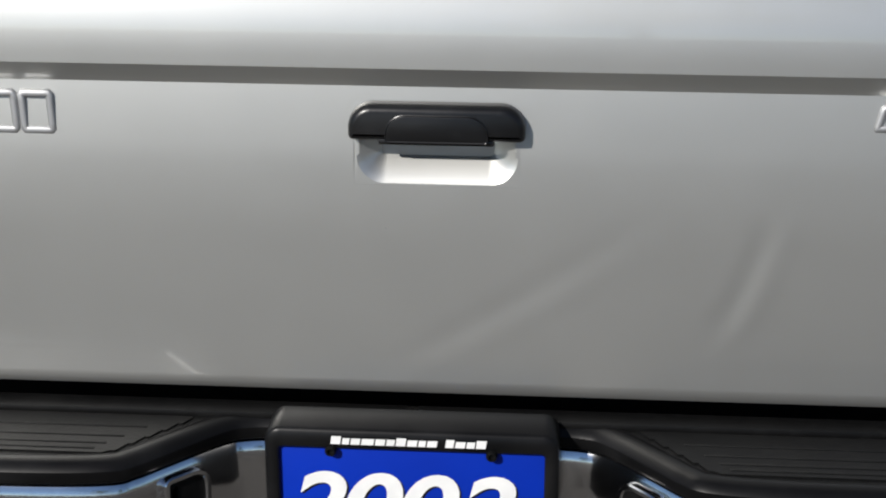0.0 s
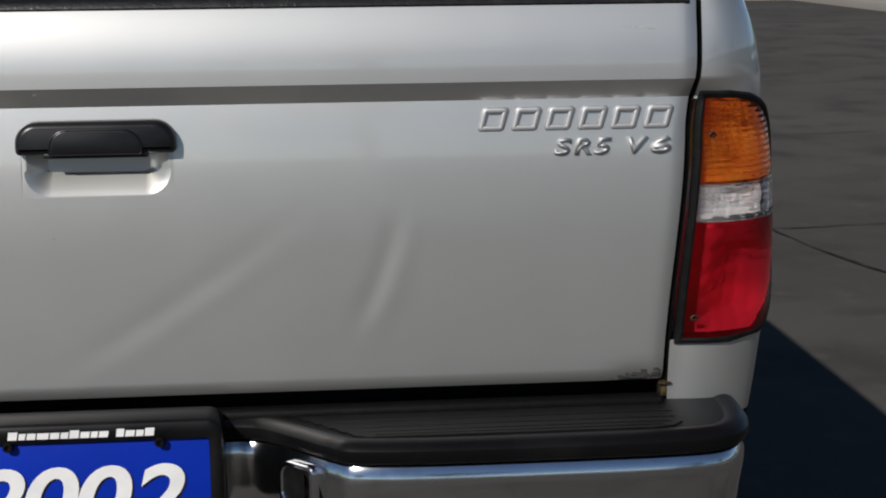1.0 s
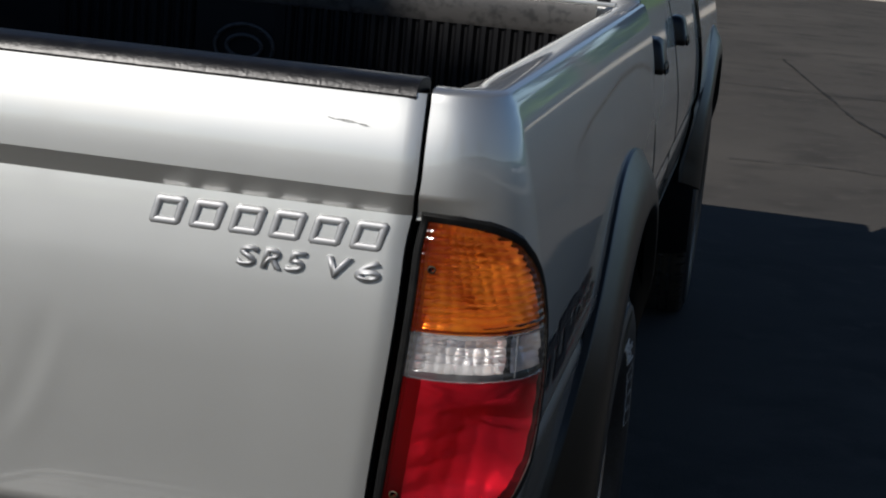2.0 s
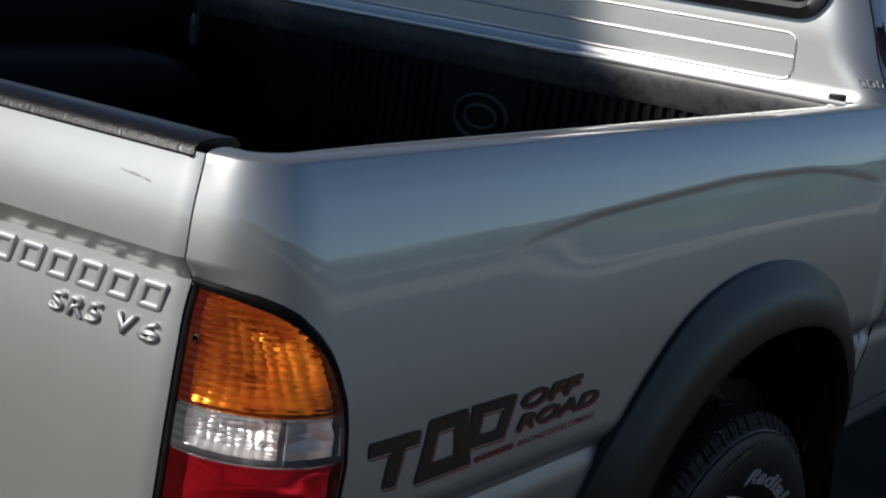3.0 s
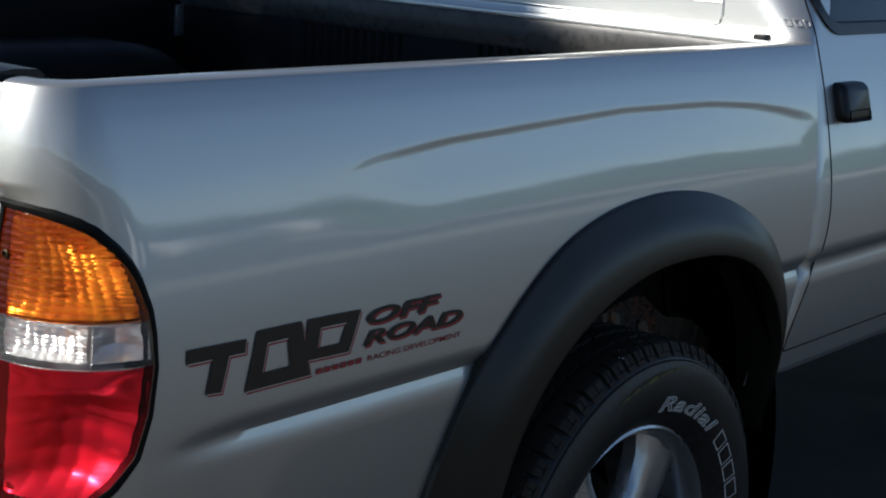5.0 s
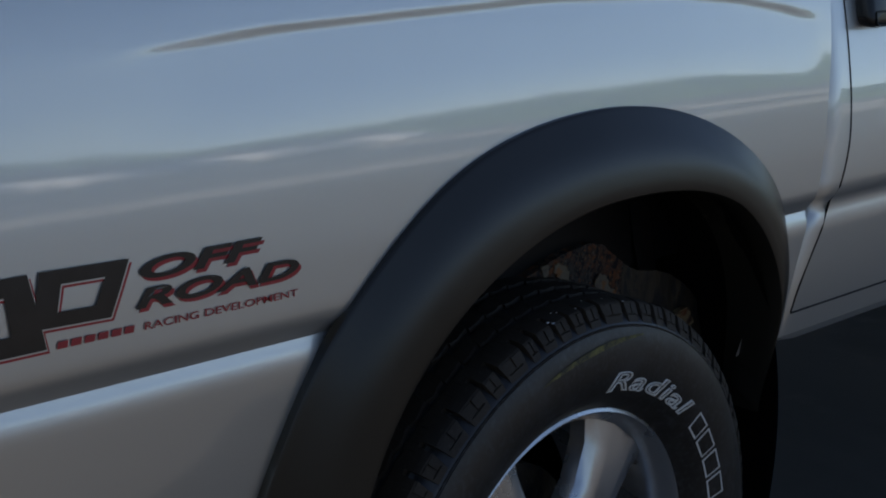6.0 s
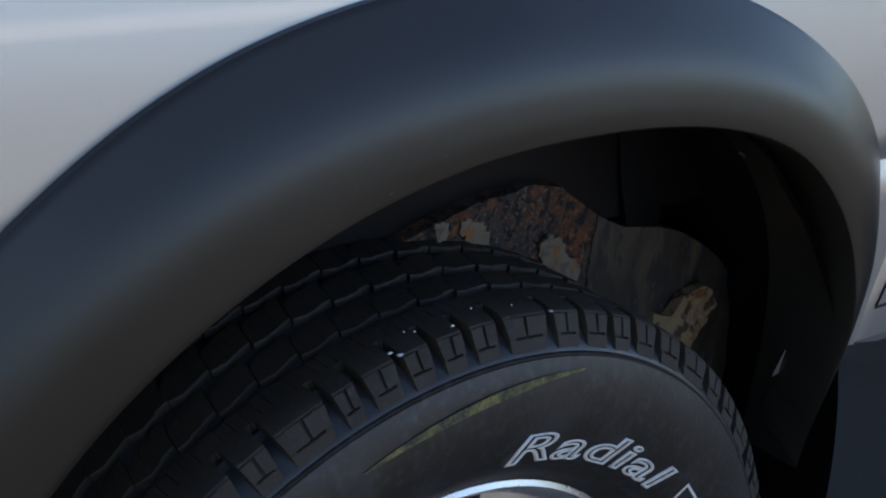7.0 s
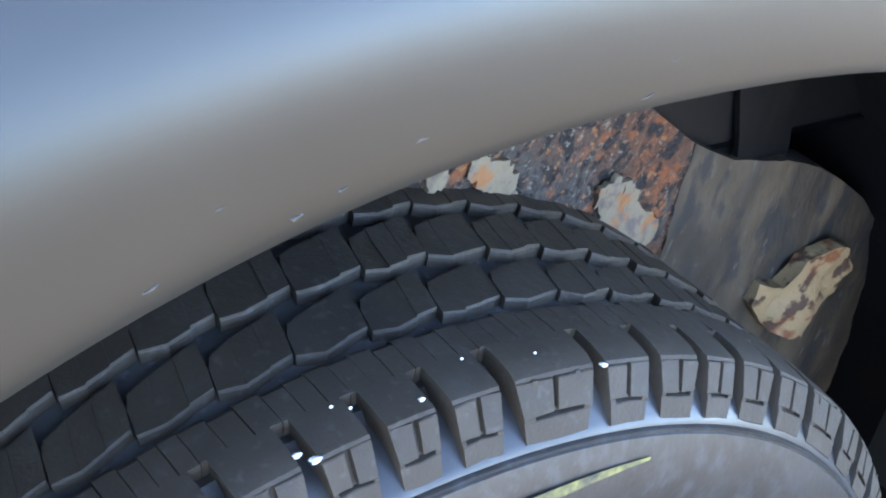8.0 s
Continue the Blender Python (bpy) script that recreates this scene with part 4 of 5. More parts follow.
# rusty bracket and panels in front of the tyre
def plate_piece(name, outline, x, thick, mat, label, rough=0.004, bend=0.0, seed=0):
    """A corroded sheet facing outwards: outline of (y, z), uneven all over."""
    ys = [p[0] for p in outline]
    zs = [p[1] for p in outline]
    bm = bmesh.new()
    bm.faces.new([bm.verts.new((0, p[0], p[1])) for p in outline])
    bmesh.ops.triangulate(bm, faces=bm.faces)
    for _ in range(4):
        bmesh.ops.subdivide_edges(bm, edges=[e for e in bm.edges if e.calc_length() > 0.008], cuts=1, use_grid_fill=True)
    bmesh.ops.triangulate(bm, faces=bm.faces)
    for v in bm.verts:
        q = v.co * 38 + Vector((seed, seed * 3, 0))
        v.co.x = x + rough * (noise.noise(q) + 0.5 * noise.noise(q * 3)) + bend * math.sin((v.co.y - min(ys)) / (max(ys) - min(ys)) * math.pi)
    edge = [e for e in bm.edges if e.is_boundary]
    ext = bmesh.ops.extrude_edge_only(bm, edges=edge)
    for v in [g for g in ext["geom"] if isinstance(g, bmesh.types.BMVert)]:
        v.co.x -= thick
    return part(name, bm, mat, truck, label, angle=0.8)


plate_piece("spring_bracket", [(1.06, 0.735), (1.128, 0.768), (1.166, 0.780), (1.203, 0.788), (1.254, 0.792), (1.286, 0.785), (1.317, 0.764), (1.332, 0.755), (1.336, 0.714), (1.333, 0.640), (1.20, 0.64), (1.06, 0.68)],
            0.722, 0.03, RUST, "heavily rusted steel bracket", 0.005, 0.004, 3)
plate_piece("inner_panel", [(1.339, 0.751), (1.352, 0.745), (1.373, 0.736), (1.412, 0.731), (1.445, 0.721), (1.472, 0.707), (1.503, 0.688), (1.523, 0.670), (1.538, 0.651), (1.548, 0.627), (1.555, 0.569), (1.552, 0.50), (1.454, 0.46), (1.340, 0.56)],
            0.719, 0.02, DIRTY, "grimy grey steel panel", 0.003, 0.006, 9)
plate_piece("flaking_flange", [(1.416, 0.640), (1.420, 0.652), (1.440, 0.646), (1.443, 0.660), (1.455, 0.667), (1.474, 0.671), (1.495, 0.660), (1.506, 0.642), (1.492, 0.639), (1.496, 0.624), (1.485, 0.616), (1.467, 0.606), (1.440, 0.616)],
            0.729, 0.010, FLAKE, "steel flange with flaking tan paint", 0.007, 0.008, 17)
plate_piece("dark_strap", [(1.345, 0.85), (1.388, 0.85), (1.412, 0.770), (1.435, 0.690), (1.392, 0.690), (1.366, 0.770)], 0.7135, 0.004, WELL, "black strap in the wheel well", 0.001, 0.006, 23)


def scab(outline, seed):
    """A ragged island of old paint left on the rust."""
    pts = []
    n = len(outline)
    for i in range(n):
        a, b = Vector(outline[i]), Vector(outline[(i + 1) % n])
        for k in range(9):
            p = a.lerp(b, k / 9)
            q = Vector((p.x * 330, p.y * 330, seed))
            pts.append((p.x + 0.0038 * noise.noise(q), p.y + 0.0038 * noise.noise(q + Vector((9, 4, 2)))))
    plate_piece("paint_scab", pts, 0.7275, 0.003, SCAB, "ragged pale old paint on rust", 0.004, 0.003, seed)


scab([(1.176, 0.778), (1.195, 0.774), (1.205, 0.764), (1.216, 0.746), (1.198, 0.750), (1.179, 0.765)], 5)
scab([(1.268, 0.743), (1.279, 0.748), (1.292, 0.739), (1.296, 0.729), (1.317, 0.716), (1.319, 0.699), (1.286, 0.706), (1.272, 0.725)], 12)
scab([(1.151, 0.777), (1.163, 0.778), (1.166, 0.766), (1.156, 0.762)], 31)


# ---- wheels ----
def wheel(y_shift=0.0, sign=1, letters=True):
    cy, cz = AXLE_Y + y_shift, AXLE_Z
    bm = bmesh.new()
    prof = [(0.800, 0.232), (0.832, 0.238), (0.842, 0.250), (0.856, 0.262), (0.868, 0.278), (0.8745, 0.300), (0.8765, 0.322), (0.8755, 0.338), (0.8725, 0.350), (0.8700, 0.3565),
            (0.8688, 0.3570), (0.8690, 0.3586), (0.8682, 0.3590), (0.8666, 0.3592), (0.8660, 0.3606), (0.864, 0.3625), (0.8575, 0.3680), (0.850, 0.3725), (0.842, 0.3745), (0.838, 0.379), (0.80, 0.3805), (0.735, 0.3812), (0.67, 0.3805), (0.615, 0.374), (0.600, 0.355), (0.590, 0.33),
            (0.588, 0.29), (0.61, 0.24)]
    lathe(bm, prof, cy, cz, 144, sign=sign)
    hub = part("wheel", bm, RUBBER, truck, "off-road tyre with outlined white lettering on an alloy wheel", angle=0.7)

    def at(x, r, a):
        return (sign * x, cy + r * math.cos(a), cz + r * math.sin(a))

    # tread: shoulder lugs over recessed feet, and four zigzag ribs cut by fine sipes
    rnd = random.Random(5)
    gaps = [106.4, 101.6, 97.4, 93.2, 88.8, 81.6, 76.7, 71.9, 67.6, 62.6, 57.0]
    while gaps[-1] > 106.4 - 360 + 8:
        gaps.append(gaps[-1] - rnd.choice((4.2, 4.6, 5.1, 5.6, 6.8)))
    gaps.append(106.4 - 360)
    bm = bmesh.new()

    def sweep(section, a0, a1, taper=0.0, steps=2):
        """A closed (x, r) section carried between two angles, narrower towards the axle by taper, with closed ends."""
        rings = []
        mid = (a0 + a1) / 2
        for k in range(steps + 1):
            rings.append([at(x, r, mid + (a0 + (a1 - a0) * k / steps - mid) * (1 - taper * min(max(0.384 - r, 0.0) / 0.020, 1.0))) for x, r in section])
        loops(bm, rings, cap_first=True, cap_last=True)

    def face(r):
        return float(np.interp(r, [0.3616, 0.3735, 0.3822], [0.8662, 0.8608, 0.8554]))

    def plate_of(a0, a1, f0, f1, r0, r1, deep=0.0040, taper=0.16):
        """A slab of a lug's outer face between two shares of its width and two radii."""
        mid = (a0 + a1) / 2
        rings = []
        for f in (f0, (f0 + f1) / 2, f1):
            ring = []
            for r, d in ((r0, deep), (r0, 0.0003), (r0 + 0.0004, 0.0), (r1 - 0.0004, 0.0), (r1, 0.0003), (r1, deep)):
                wob = 0.0005 * math.sin(900 * r + 37 * a0 + 5 * f)
                ring.append(at(face(r) - d + wob, r, mid + (f - 0.5) * (a1 - a0) * (1 - taper * min(max(0.384 - r, 0.0) / 0.020, 1.0))))
            rings.append(ring)
        loops(bm, rings, cap_first=True, cap_last=True)

    for g0, g1 in zip(gaps, gaps[1:]):
        a0, a1 = radians(g0 - 0.35), radians(g1 + 0.75)
        j = rnd.uniform(-0.0006, 0.0006)
        lug = [(0.8345, 0.371), (0.8345, 0.3861 + j), (0.8375, 0.38595 + j), (0.843, 0.3857 + j), (0.849, 0.3850 + j), (0.8535, 0.3838), (0.8546, 0.3826),
               (0.8530, 0.3812), (0.8580, 0.3730), (0.8625, 0.3630), (0.858, 0.3625), (0.85, 0.3690)]
        sweep(lug, a0, a1, 0.16, 4)
        wide = g0 - g1 > 6
        m = rnd.uniform(0.46, 0.55)
        e = 0.0014 / abs(a1 - a0) / 0.38                    # half the slit that splits the upper face
        split = rnd.uniform(0.3696, 0.3706)
        plate_of(a0, a1, 0.0, m - e, split + 0.0007, 0.3823)
        plate_of(a0, a1, m + e, 1.0, split + 0.0007, 0.3823)
        low, high = rnd.uniform(0.10, 0.16), rnd.uniform(0.84, 0.90)
        plate_of(a0, a1, 0.0, low, split - 0.0009, split + 0.0009)
        plate_of(a0, a1, high, 1.0, split - 0.0009, split + 0.0009)
        plate_of(a0, a1, 0.0, 1.0, 0.3617, split - 0.0007)
        if wide:                                            # short nicks in the top edge of the broad lugs
            for f in (0.22, 0.78):
                plate_of(a0, a1, f - 0.03, f + 0.03, 0.3795, 0.3830, 0.0040)
        n_ = max(3, round((g0 - g1) / 1.5))
        for c in range(n_):                                 # the unbroken ring inside the lugs, with hairline sipes
            b0, b1 = radians(g0 - (g0 - g1) * c / n_), radians(g0 - (g0 - g1) * (c + 1) / n_)
            e = 0.0012 * math.sin(c * 2.1 + g0)
            sweep([(0.8165 + e, 0.375), (0.8170 + e, 0.3852), (0.8190 + e, 0.3862), (0.8255, 0.38625), (0.8345, 0.3861 + j), (0.8345, 0.375)], b0 - 0.0009, b1 + (0.0006 if c % 2 else 0.0001), 0.0, 1)
        inn = [(0.604, 0.362), (0.608, 0.381), (0.616, 0.3852), (0.655, 0.3868), (0.656, 0.371)]
        sweep(inn, a0, a1)
    tagged(part("shoulder_tread", bm, TREAD, hub, angle=0.3), kind="stuff")
    bm = bmesh.new()
    for rib, (x0, x1) in enumerate(((0.7840, 0.8095), (0.7480, 0.7765), (0.7105, 0.7400), (0.6680, 0.7030))):
        n = 74
        da = 2 * math.pi / n
        crown = 0.3868 - 6.0 * (((x0 + x1) / 2 - 0.735) ** 2) * 0.06
        for i in range(n):
            a0 = i * da + rib * 0.41 * da
            for c in range(3):                              # three leaves between fine sipes; the edges drift, then step back
                t0, t1 = c / 3, (c + 1) / 3
                cut_ = 0.0005 if c == 2 else 0.0001
                b0, b1 = a0 + da * t0 + 0.0001, a0 + da * t1 - cut_
                lean = 0.20 * da
                e0, e1 = 0.0080 * (t0 - 0.4), 0.0080 * (t1 - 0.4)
                notch = rnd.uniform(0.0030, 0.0075) if c == 2 else rnd.uniform(0.0, 0.0016)
                quad = [(b0, x0 + e0), (b1, x0 + e1 + notch * 0.3), (b1 + lean * 0.5 + 0.0007, (x0 + x1) / 2), (b1 + lean, x1 + e1 - notch), (b0 + lean, x1 + e0), (b0 + lean * 0.5 + 0.0007, (x0 + x1) / 2)]
                jj = rnd.uniform(-0.0003, 0.0003)
                mid = sum(x for b, x in quad) / 6
                ma = sum(b for b, x in quad) / 6
                base = [at(mid + (x - mid) * 1.06, 0.3785, b) for b, x in quad]
                low = [at(x, crown - 0.0012 + jj, b) for b, x in quad]
                top = [at(mid + (x - mid) * rnd.uniform(0.93, 0.965), crown + jj, ma + (b - ma) * 0.994) for b, x in quad]
                loops(bm, [base, low, top], cap_last=True)
    tagged(part("centre_tread", bm, TREAD, hub, angle=0.3), kind="stuff")
    bm = bmesh.new()                                        # dusty floor of the grooves
    lathe(bm, [(0.836, 0.3790), (0.815, 0.3806), (0.735, 0.3812), (0.66, 0.3806)], cy, cz, 120, sign=sign)
    part("groove_floor", bm, DUST, hub)

    bm = bmesh.new()                                        # smooth shoulder band under and between the lugs
    lathe(bm, [(0.8672, 0.3594), (0.8666, 0.3607), (0.8645, 0.3629), (0.8580, 0.3685), (0.8505, 0.3731), (0.8425, 0.3751)], cy, cz, 144, sign=sign)
    part("shoulder_band", bm, SLICK, hub)

    # alloy rim
    bm = bmesh.new()
    prof = [(0.836, 0.2505), (0.843, 0.2495), (0.845, 0.2455), (0.842, 0.2415), (0.834, 0.238), (0.826, 0.231), (0.80, 0.226), (0.74, 0.222), (0.68, 0.215)]
    lathe(bm, prof, cy, cz, 96, sign=sign)
    part("rim", bm, ALLOY, hub, "silver alloy rim", angle=0.8)
    for k in range(5):
        th = radians(90 + 38 + 72 * k)
        bm = bmesh.new()
        rings = []
        for r, half, x in ((0.045, 0.046, 0.822), (0.09, 0.044, 0.826), (0.14, 0.046, 0.827), (0.19, 0.056, 0.824), (0.222, 0.074, 0.820), (0.234, 0.088, 0.819)):
            ring = []
            for u, d in ((-1, -0.035), (-1, -0.012), (-0.8, -0.001), (-0.35, 0.004), (0.0, 0.001), (0.35, 0.004), (0.8, -0.001), (1, -0.012), (1, -0.035)):
                p = Vector((x + d, 0, 0))
                y, z = r * math.cos(th) - half * u * math.sin(th), r * math.sin(th) + half * u * math.cos(th)
                ring.append((sign * p.x, cy + y, cz + z))
            rings.append(ring)
        loops(bm, rings, closed=False)
        part("spoke", bm, ALLOY, hub, angle=0.7)
    bm = bmesh.new()
    prof = [(0.70, 0.075), (0.815, 0.072), (0.824, 0.066), (0.828, 0.055), (0.829, 0.04), (0.838, 0.036), (0.841, 0.028), (0.841, 0.0005)]
    lathe(bm, prof, cy, cz, 40, sign=sign)
    part("centre_cap", bm, ALLOY, hub, angle=0.7)
    bm = bmesh.new()
    lathe(bm, [(0.74, 0.0005), (0.745, 0.12), (0.735, 0.15), (0.66, 0.152)], cy, cz, 48, sign=sign)
    part("brake_drum", bm, DIRTY, hub, "dull grey brake drum", angle=0.7)
    if not letters:
        return hub
    # outlined white lettering
    def arc_text(text, a_start, r0, height, outline, end):
        bm = lettering(text, 0.036, 0.22, outline=outline, stretch=1.18, spacing=1.06)
        lo, hi = 0.0, 0.026
        k = height / 0.026
        left = min(v.co.x for v in bm.verts)
        turn = (a_start - radians(end)) / (width_of(bm) - left)
        for v in bm.verts:
            r = r0 + v.co.y * k
            an = a_start - (v.co.x - left) * turn
            x = float(np.interp(r, [0.262, 0.278, 0.300, 0.322, 0.338], [0.856, 0.868, 0.8745, 0.8765, 0.8745])) + 0.0006 + v.co.z
            v.co = Vector(at(x, r, an))
        part("tyre_lettering", bm, WHITE_RUBBER, hub, "outlined white lettering", smooth=False)
    arc_text("Radial", radians(86.4), 0.2785, 0.0250, 0.0011, 47.5)
    for k, (dega, wide) in enumerate(((43.0, 5.6), (36.3, 6.4), (28.9, 6.4), (21.5, 6.4))):
        bm = bmesh.new()                                    # the rest of the word as plain outlined blocks
        def ringp(d):
            return [(0.2785 + d, dega - d * 190), (0.3035 - d, dega - d * 190 + 0.6), (0.3035 - d, dega - wide + d * 190 + 0.6), (0.2785 + d, dega - wide + d * 190)]
        o, q = ringp(0), ringp(0.0024)
        fx = lambda r: float(np.interp(r, [0.262, 0.278, 0.300, 0.322], [0.856, 0.868, 0.8745, 0.8765])) + 0.0010
        for i in range(4):
            j = (i + 1) % 4
            bm.faces.new([bm.verts.new(at(fx(r), r, radians(d))) for r, d in (o[i], o[j], q[j], q[i])])
        part("lettering_block", bm, WHITE_RUBBER, hub, smooth=False)
    bm = bmesh.new()                                        # grease-pencil streak on the sidewall
    rr = []
    for i in range(15):
        d = radians(110 - 33 * i / 14)
        w = 0.0072 * math.sin(math.pi * (i + 0.6) / 15.2) + 0.0006
        r = 0.3345 + 0.0140 * (i / 14) ** 2
        xs = float(np.interp(r, [0.322, 0.338, 0.350], [0.8765, 0.8755, 0.8725])) + 0.0008
        rr.append([at(xs + 0.0002, r - w / 2, d), at(xs, r + w / 2, d)])
    loops(bm, rr, closed=False)
    part("chalk_mark", bm, CHALK, hub, "smeared yellow chalk mark", smooth=False)
    for dega, x, r, w in ((101.6, 0.8550, 0.3845, 0.0024), (102.3, 0.851, 0.3860, 0.0018), (81.9, 0.8562, 0.3838, 0.0020), (94.5, 0.850, 0.3856, 0.0014), (99.0, 0.838, 0.3862, 0.0008),
                          (90.5, 0.838, 0.3862, 0.0007), (98.2, 0.842, 0.3862, 0.0008), (86.0, 0.845, 0.3862, 0.0007)):
        bm = bmesh.new()                                    # specks of white paint caught in the tread
        ring = [at(x + w * math.cos(t) * 0.8, r + 0.0006, radians(dega) + w * 2.6 * math.sin(t) * (1 + 0.4 * math.sin(3 * t))) for t in [2 * math.pi * i / 9 for i in range(9)]]
        loops(bm, [ring, [at(x, r + 0.0016, radians(dega))] * 9])
        part("paint_speck", bm, CARD_WHITE, hub)
    return hub


wheel()
wheel(0, -1, False)
wheel(3.096, 1, False)
wheel(3.096, -1, False)


# ---- load bed ----
def load_bed():
    bm = bmesh.new()
    grid(bm, span(-0.716, 0.716, 0.06), span(0.06, 1.585, 0.06), lambda x, y: (x, y, 0.742 + 0.006 * (math.sin(x * 2 * math.pi / 0.12) > 0)))
    liner = part("bed_liner", bm, LINER, truck, "ribbed black plastic bed liner")
    for sx in (-1, 1):
        bm = bmesh.new()
        sec = [(0.752, 1.152), (0.742, 1.158), (0.728, 1.154), (0.722, 1.14), (0.716, 1.10), (0.712, 0.742)]
        ys = span(0.05, 1.59, 0.04)
        loops(bm, [[(sx * x, y, z) for x, z in sec] for y in ys], closed=False)
        part("liner_wall", bm, LINER, liner)
        bm = bmesh.new()                                    # moulded hump over the wheel
        rings = []
        for y in span(0.60, 1.54, 0.0188):
            t = min(abs(y - 1.07) / 0.47, 1.0)
            h = 0.325 * max(1 - t ** 5.5, 0.0) ** 0.5 + 0.002
            ring = [(sx * 0.714, y, 0.742 + h)]
            for q in range(7):
                an = q / 6 * math.pi / 2
                ring.append((sx * (0.50 + 0.09 * (1 - math.sin(an))), y, 0.742 + max(h - 0.09 * (1 - math.cos(an)), 0)))
            ring.append((sx * 0.50, y, 0.742))
            rings.append(ring[:1] + [(sx * (0.59 - 0.09 * math.sin(q / 6 * math.pi / 2)), y, 0.742 + max(h - 0.09 * (1 - math.cos(q / 6 * math.pi / 2)), 0)) for q in range(7)] + ring[-1:])
        loops(bm, rings, closed=False)
        part("wheel_hump", bm, LINER, liner)
    bm = bmesh.new()                                        # front wall: plain band above, upright ribs below
    sec = [(1.592, 1.188), (1.580, 1.188), (1.577, 1.18), (1.577, 1.138), (1.582, 1.129), (1.590, 1.127)]
    loops(bm, [[(x, y, z) for y, z in sec] for x in span(-0.716, 0.716, 0.04)], closed=False)
    part("front_band", bm, PALE_LINER, liner, "paler grey band along the liner's front wall")
    bm = bmesh.new()
    xs = []
    x = -0.716
    while x < 0.716:
        if x < -0.37 or -0.07 < x < 0.11:
            xs += [(x, 1.585)]
            x += 0.02
        else:
            xs += [(x, 1.590), (x + 0.006, 1.582), (x + 0.014, 1.582), (x + 0.020, 1.590)]
            x += 0.024
    loops(bm, [[(x, y, z) for x, y in xs] for z in (0.742, 0.95, 1.134)], closed=False)
    part("front_ribs", bm, LINER, liner, smooth=False)
    bm = bmesh.new()                                        # oval emblem ring moulded into the front wall
    for rx, rz in ((0.060, 0.043), (0.036, 0.022)):
        tube(bm, [(0.035 + rx * math.cos(a), 1.580, 1.040 + rz * math.sin(a)) for a in [2 * math.pi * i / 40 for i in range(41)]], 0.0042, 8)
    part("moulded_emblem", bm, PALE_LINER, liner)
    bm = bmesh.new()                                        # pale tie-down plate at the front of the left wall
    box(bm, (-0.716, 1.560, 1.060), (-0.706, 1.584, 1.130), 0.003)
    part("tie_down_plate", bm, ALLOY, liner, "pale metal tie-down plate")
    bm = bmesh.new()
    box(bm, (-0.75, 1.578, 1.189), (0.75, 1.612, 1.198), 0.003)
    part("bed_header", bm, PAINT, truck)
    bm = bmesh.new()
    box(bm, (0.712, 1.588, 1.196), (0.738, 1.612, 1.208), 0.004)
    part("rail_plug", bm, TRIM, truck)
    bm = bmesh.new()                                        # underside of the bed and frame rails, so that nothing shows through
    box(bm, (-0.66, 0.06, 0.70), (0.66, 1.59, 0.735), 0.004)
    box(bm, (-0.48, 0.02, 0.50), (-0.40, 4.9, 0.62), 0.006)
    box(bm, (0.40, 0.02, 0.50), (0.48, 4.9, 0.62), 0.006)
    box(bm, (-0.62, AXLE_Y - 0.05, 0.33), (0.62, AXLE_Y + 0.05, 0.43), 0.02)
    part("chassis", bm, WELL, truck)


load_bed()


# ---- cab ----
CAB_Z = [0.60, 0.66, 0.72, 0.78, 0.84, 0.90, 0.96, 1.00, 1.05, 1.10, 1.14, 1.19, 1.24, 1.32, 1.45, 1.58, 1.64, 1.685, 1.71]
CAB_X = [0.815, 0.828, 0.838, 0.845, 0.849, 0.848, 0.843, 0.836, 0.826, 0.814, 0.803, 0.788, 0.772, 0.746, 0.704, 0.662, 0.636, 0.585, 0.50]


def cab_x(z):
    return sum(w * float(np.interp(z + d, CAB_Z, CAB_X)) for d, w in ((-0.02, 0.25), (0, 0.5), (0.02, 0.25)))


def cab_rear(z):
    return 1.628 + 0.020 * step(1.175, 1.205, z) - 0.040 * step(0.90, 0.64, z) + 0.10 * step(1.30, 1.72, z)


def cab_r(z):
    return 0.028 + 0.057 * step(1.17, 1.28, z)


def cab_skin(s, z, sign=1, off=0.0):
    """From the middle of the cab's back, round its corner and forwards."""
    X, y0, R = cab_x(z), cab_rear(z), cab_r(z)
    flat = X - R
    if s < flat:
        x, y, nx, ny = s, y0, 0.0, -1.0
    elif s < flat + R * math.pi / 2:
        th = (s - flat) / R
        x, y = X - R + R * math.sin(th), y0 + R - R * math.cos(th)
        nx, ny = math.sin(th), -math.cos(th)
    else:
        x, y, nx, ny = X, y0 + R + s - flat - R * math.pi / 2, 1.0, 0.0
    d = off + (crease(z, 1.0) if s > 0.80 else 0.0)
    return Vector((sign * (x + nx * d), y + ny * d, z))


def cab_s(y, z):
    return y - cab_rear(z) - cab_r(z) + cab_x(z) - cab_r(z) + cab_r(z) * math.pi / 2


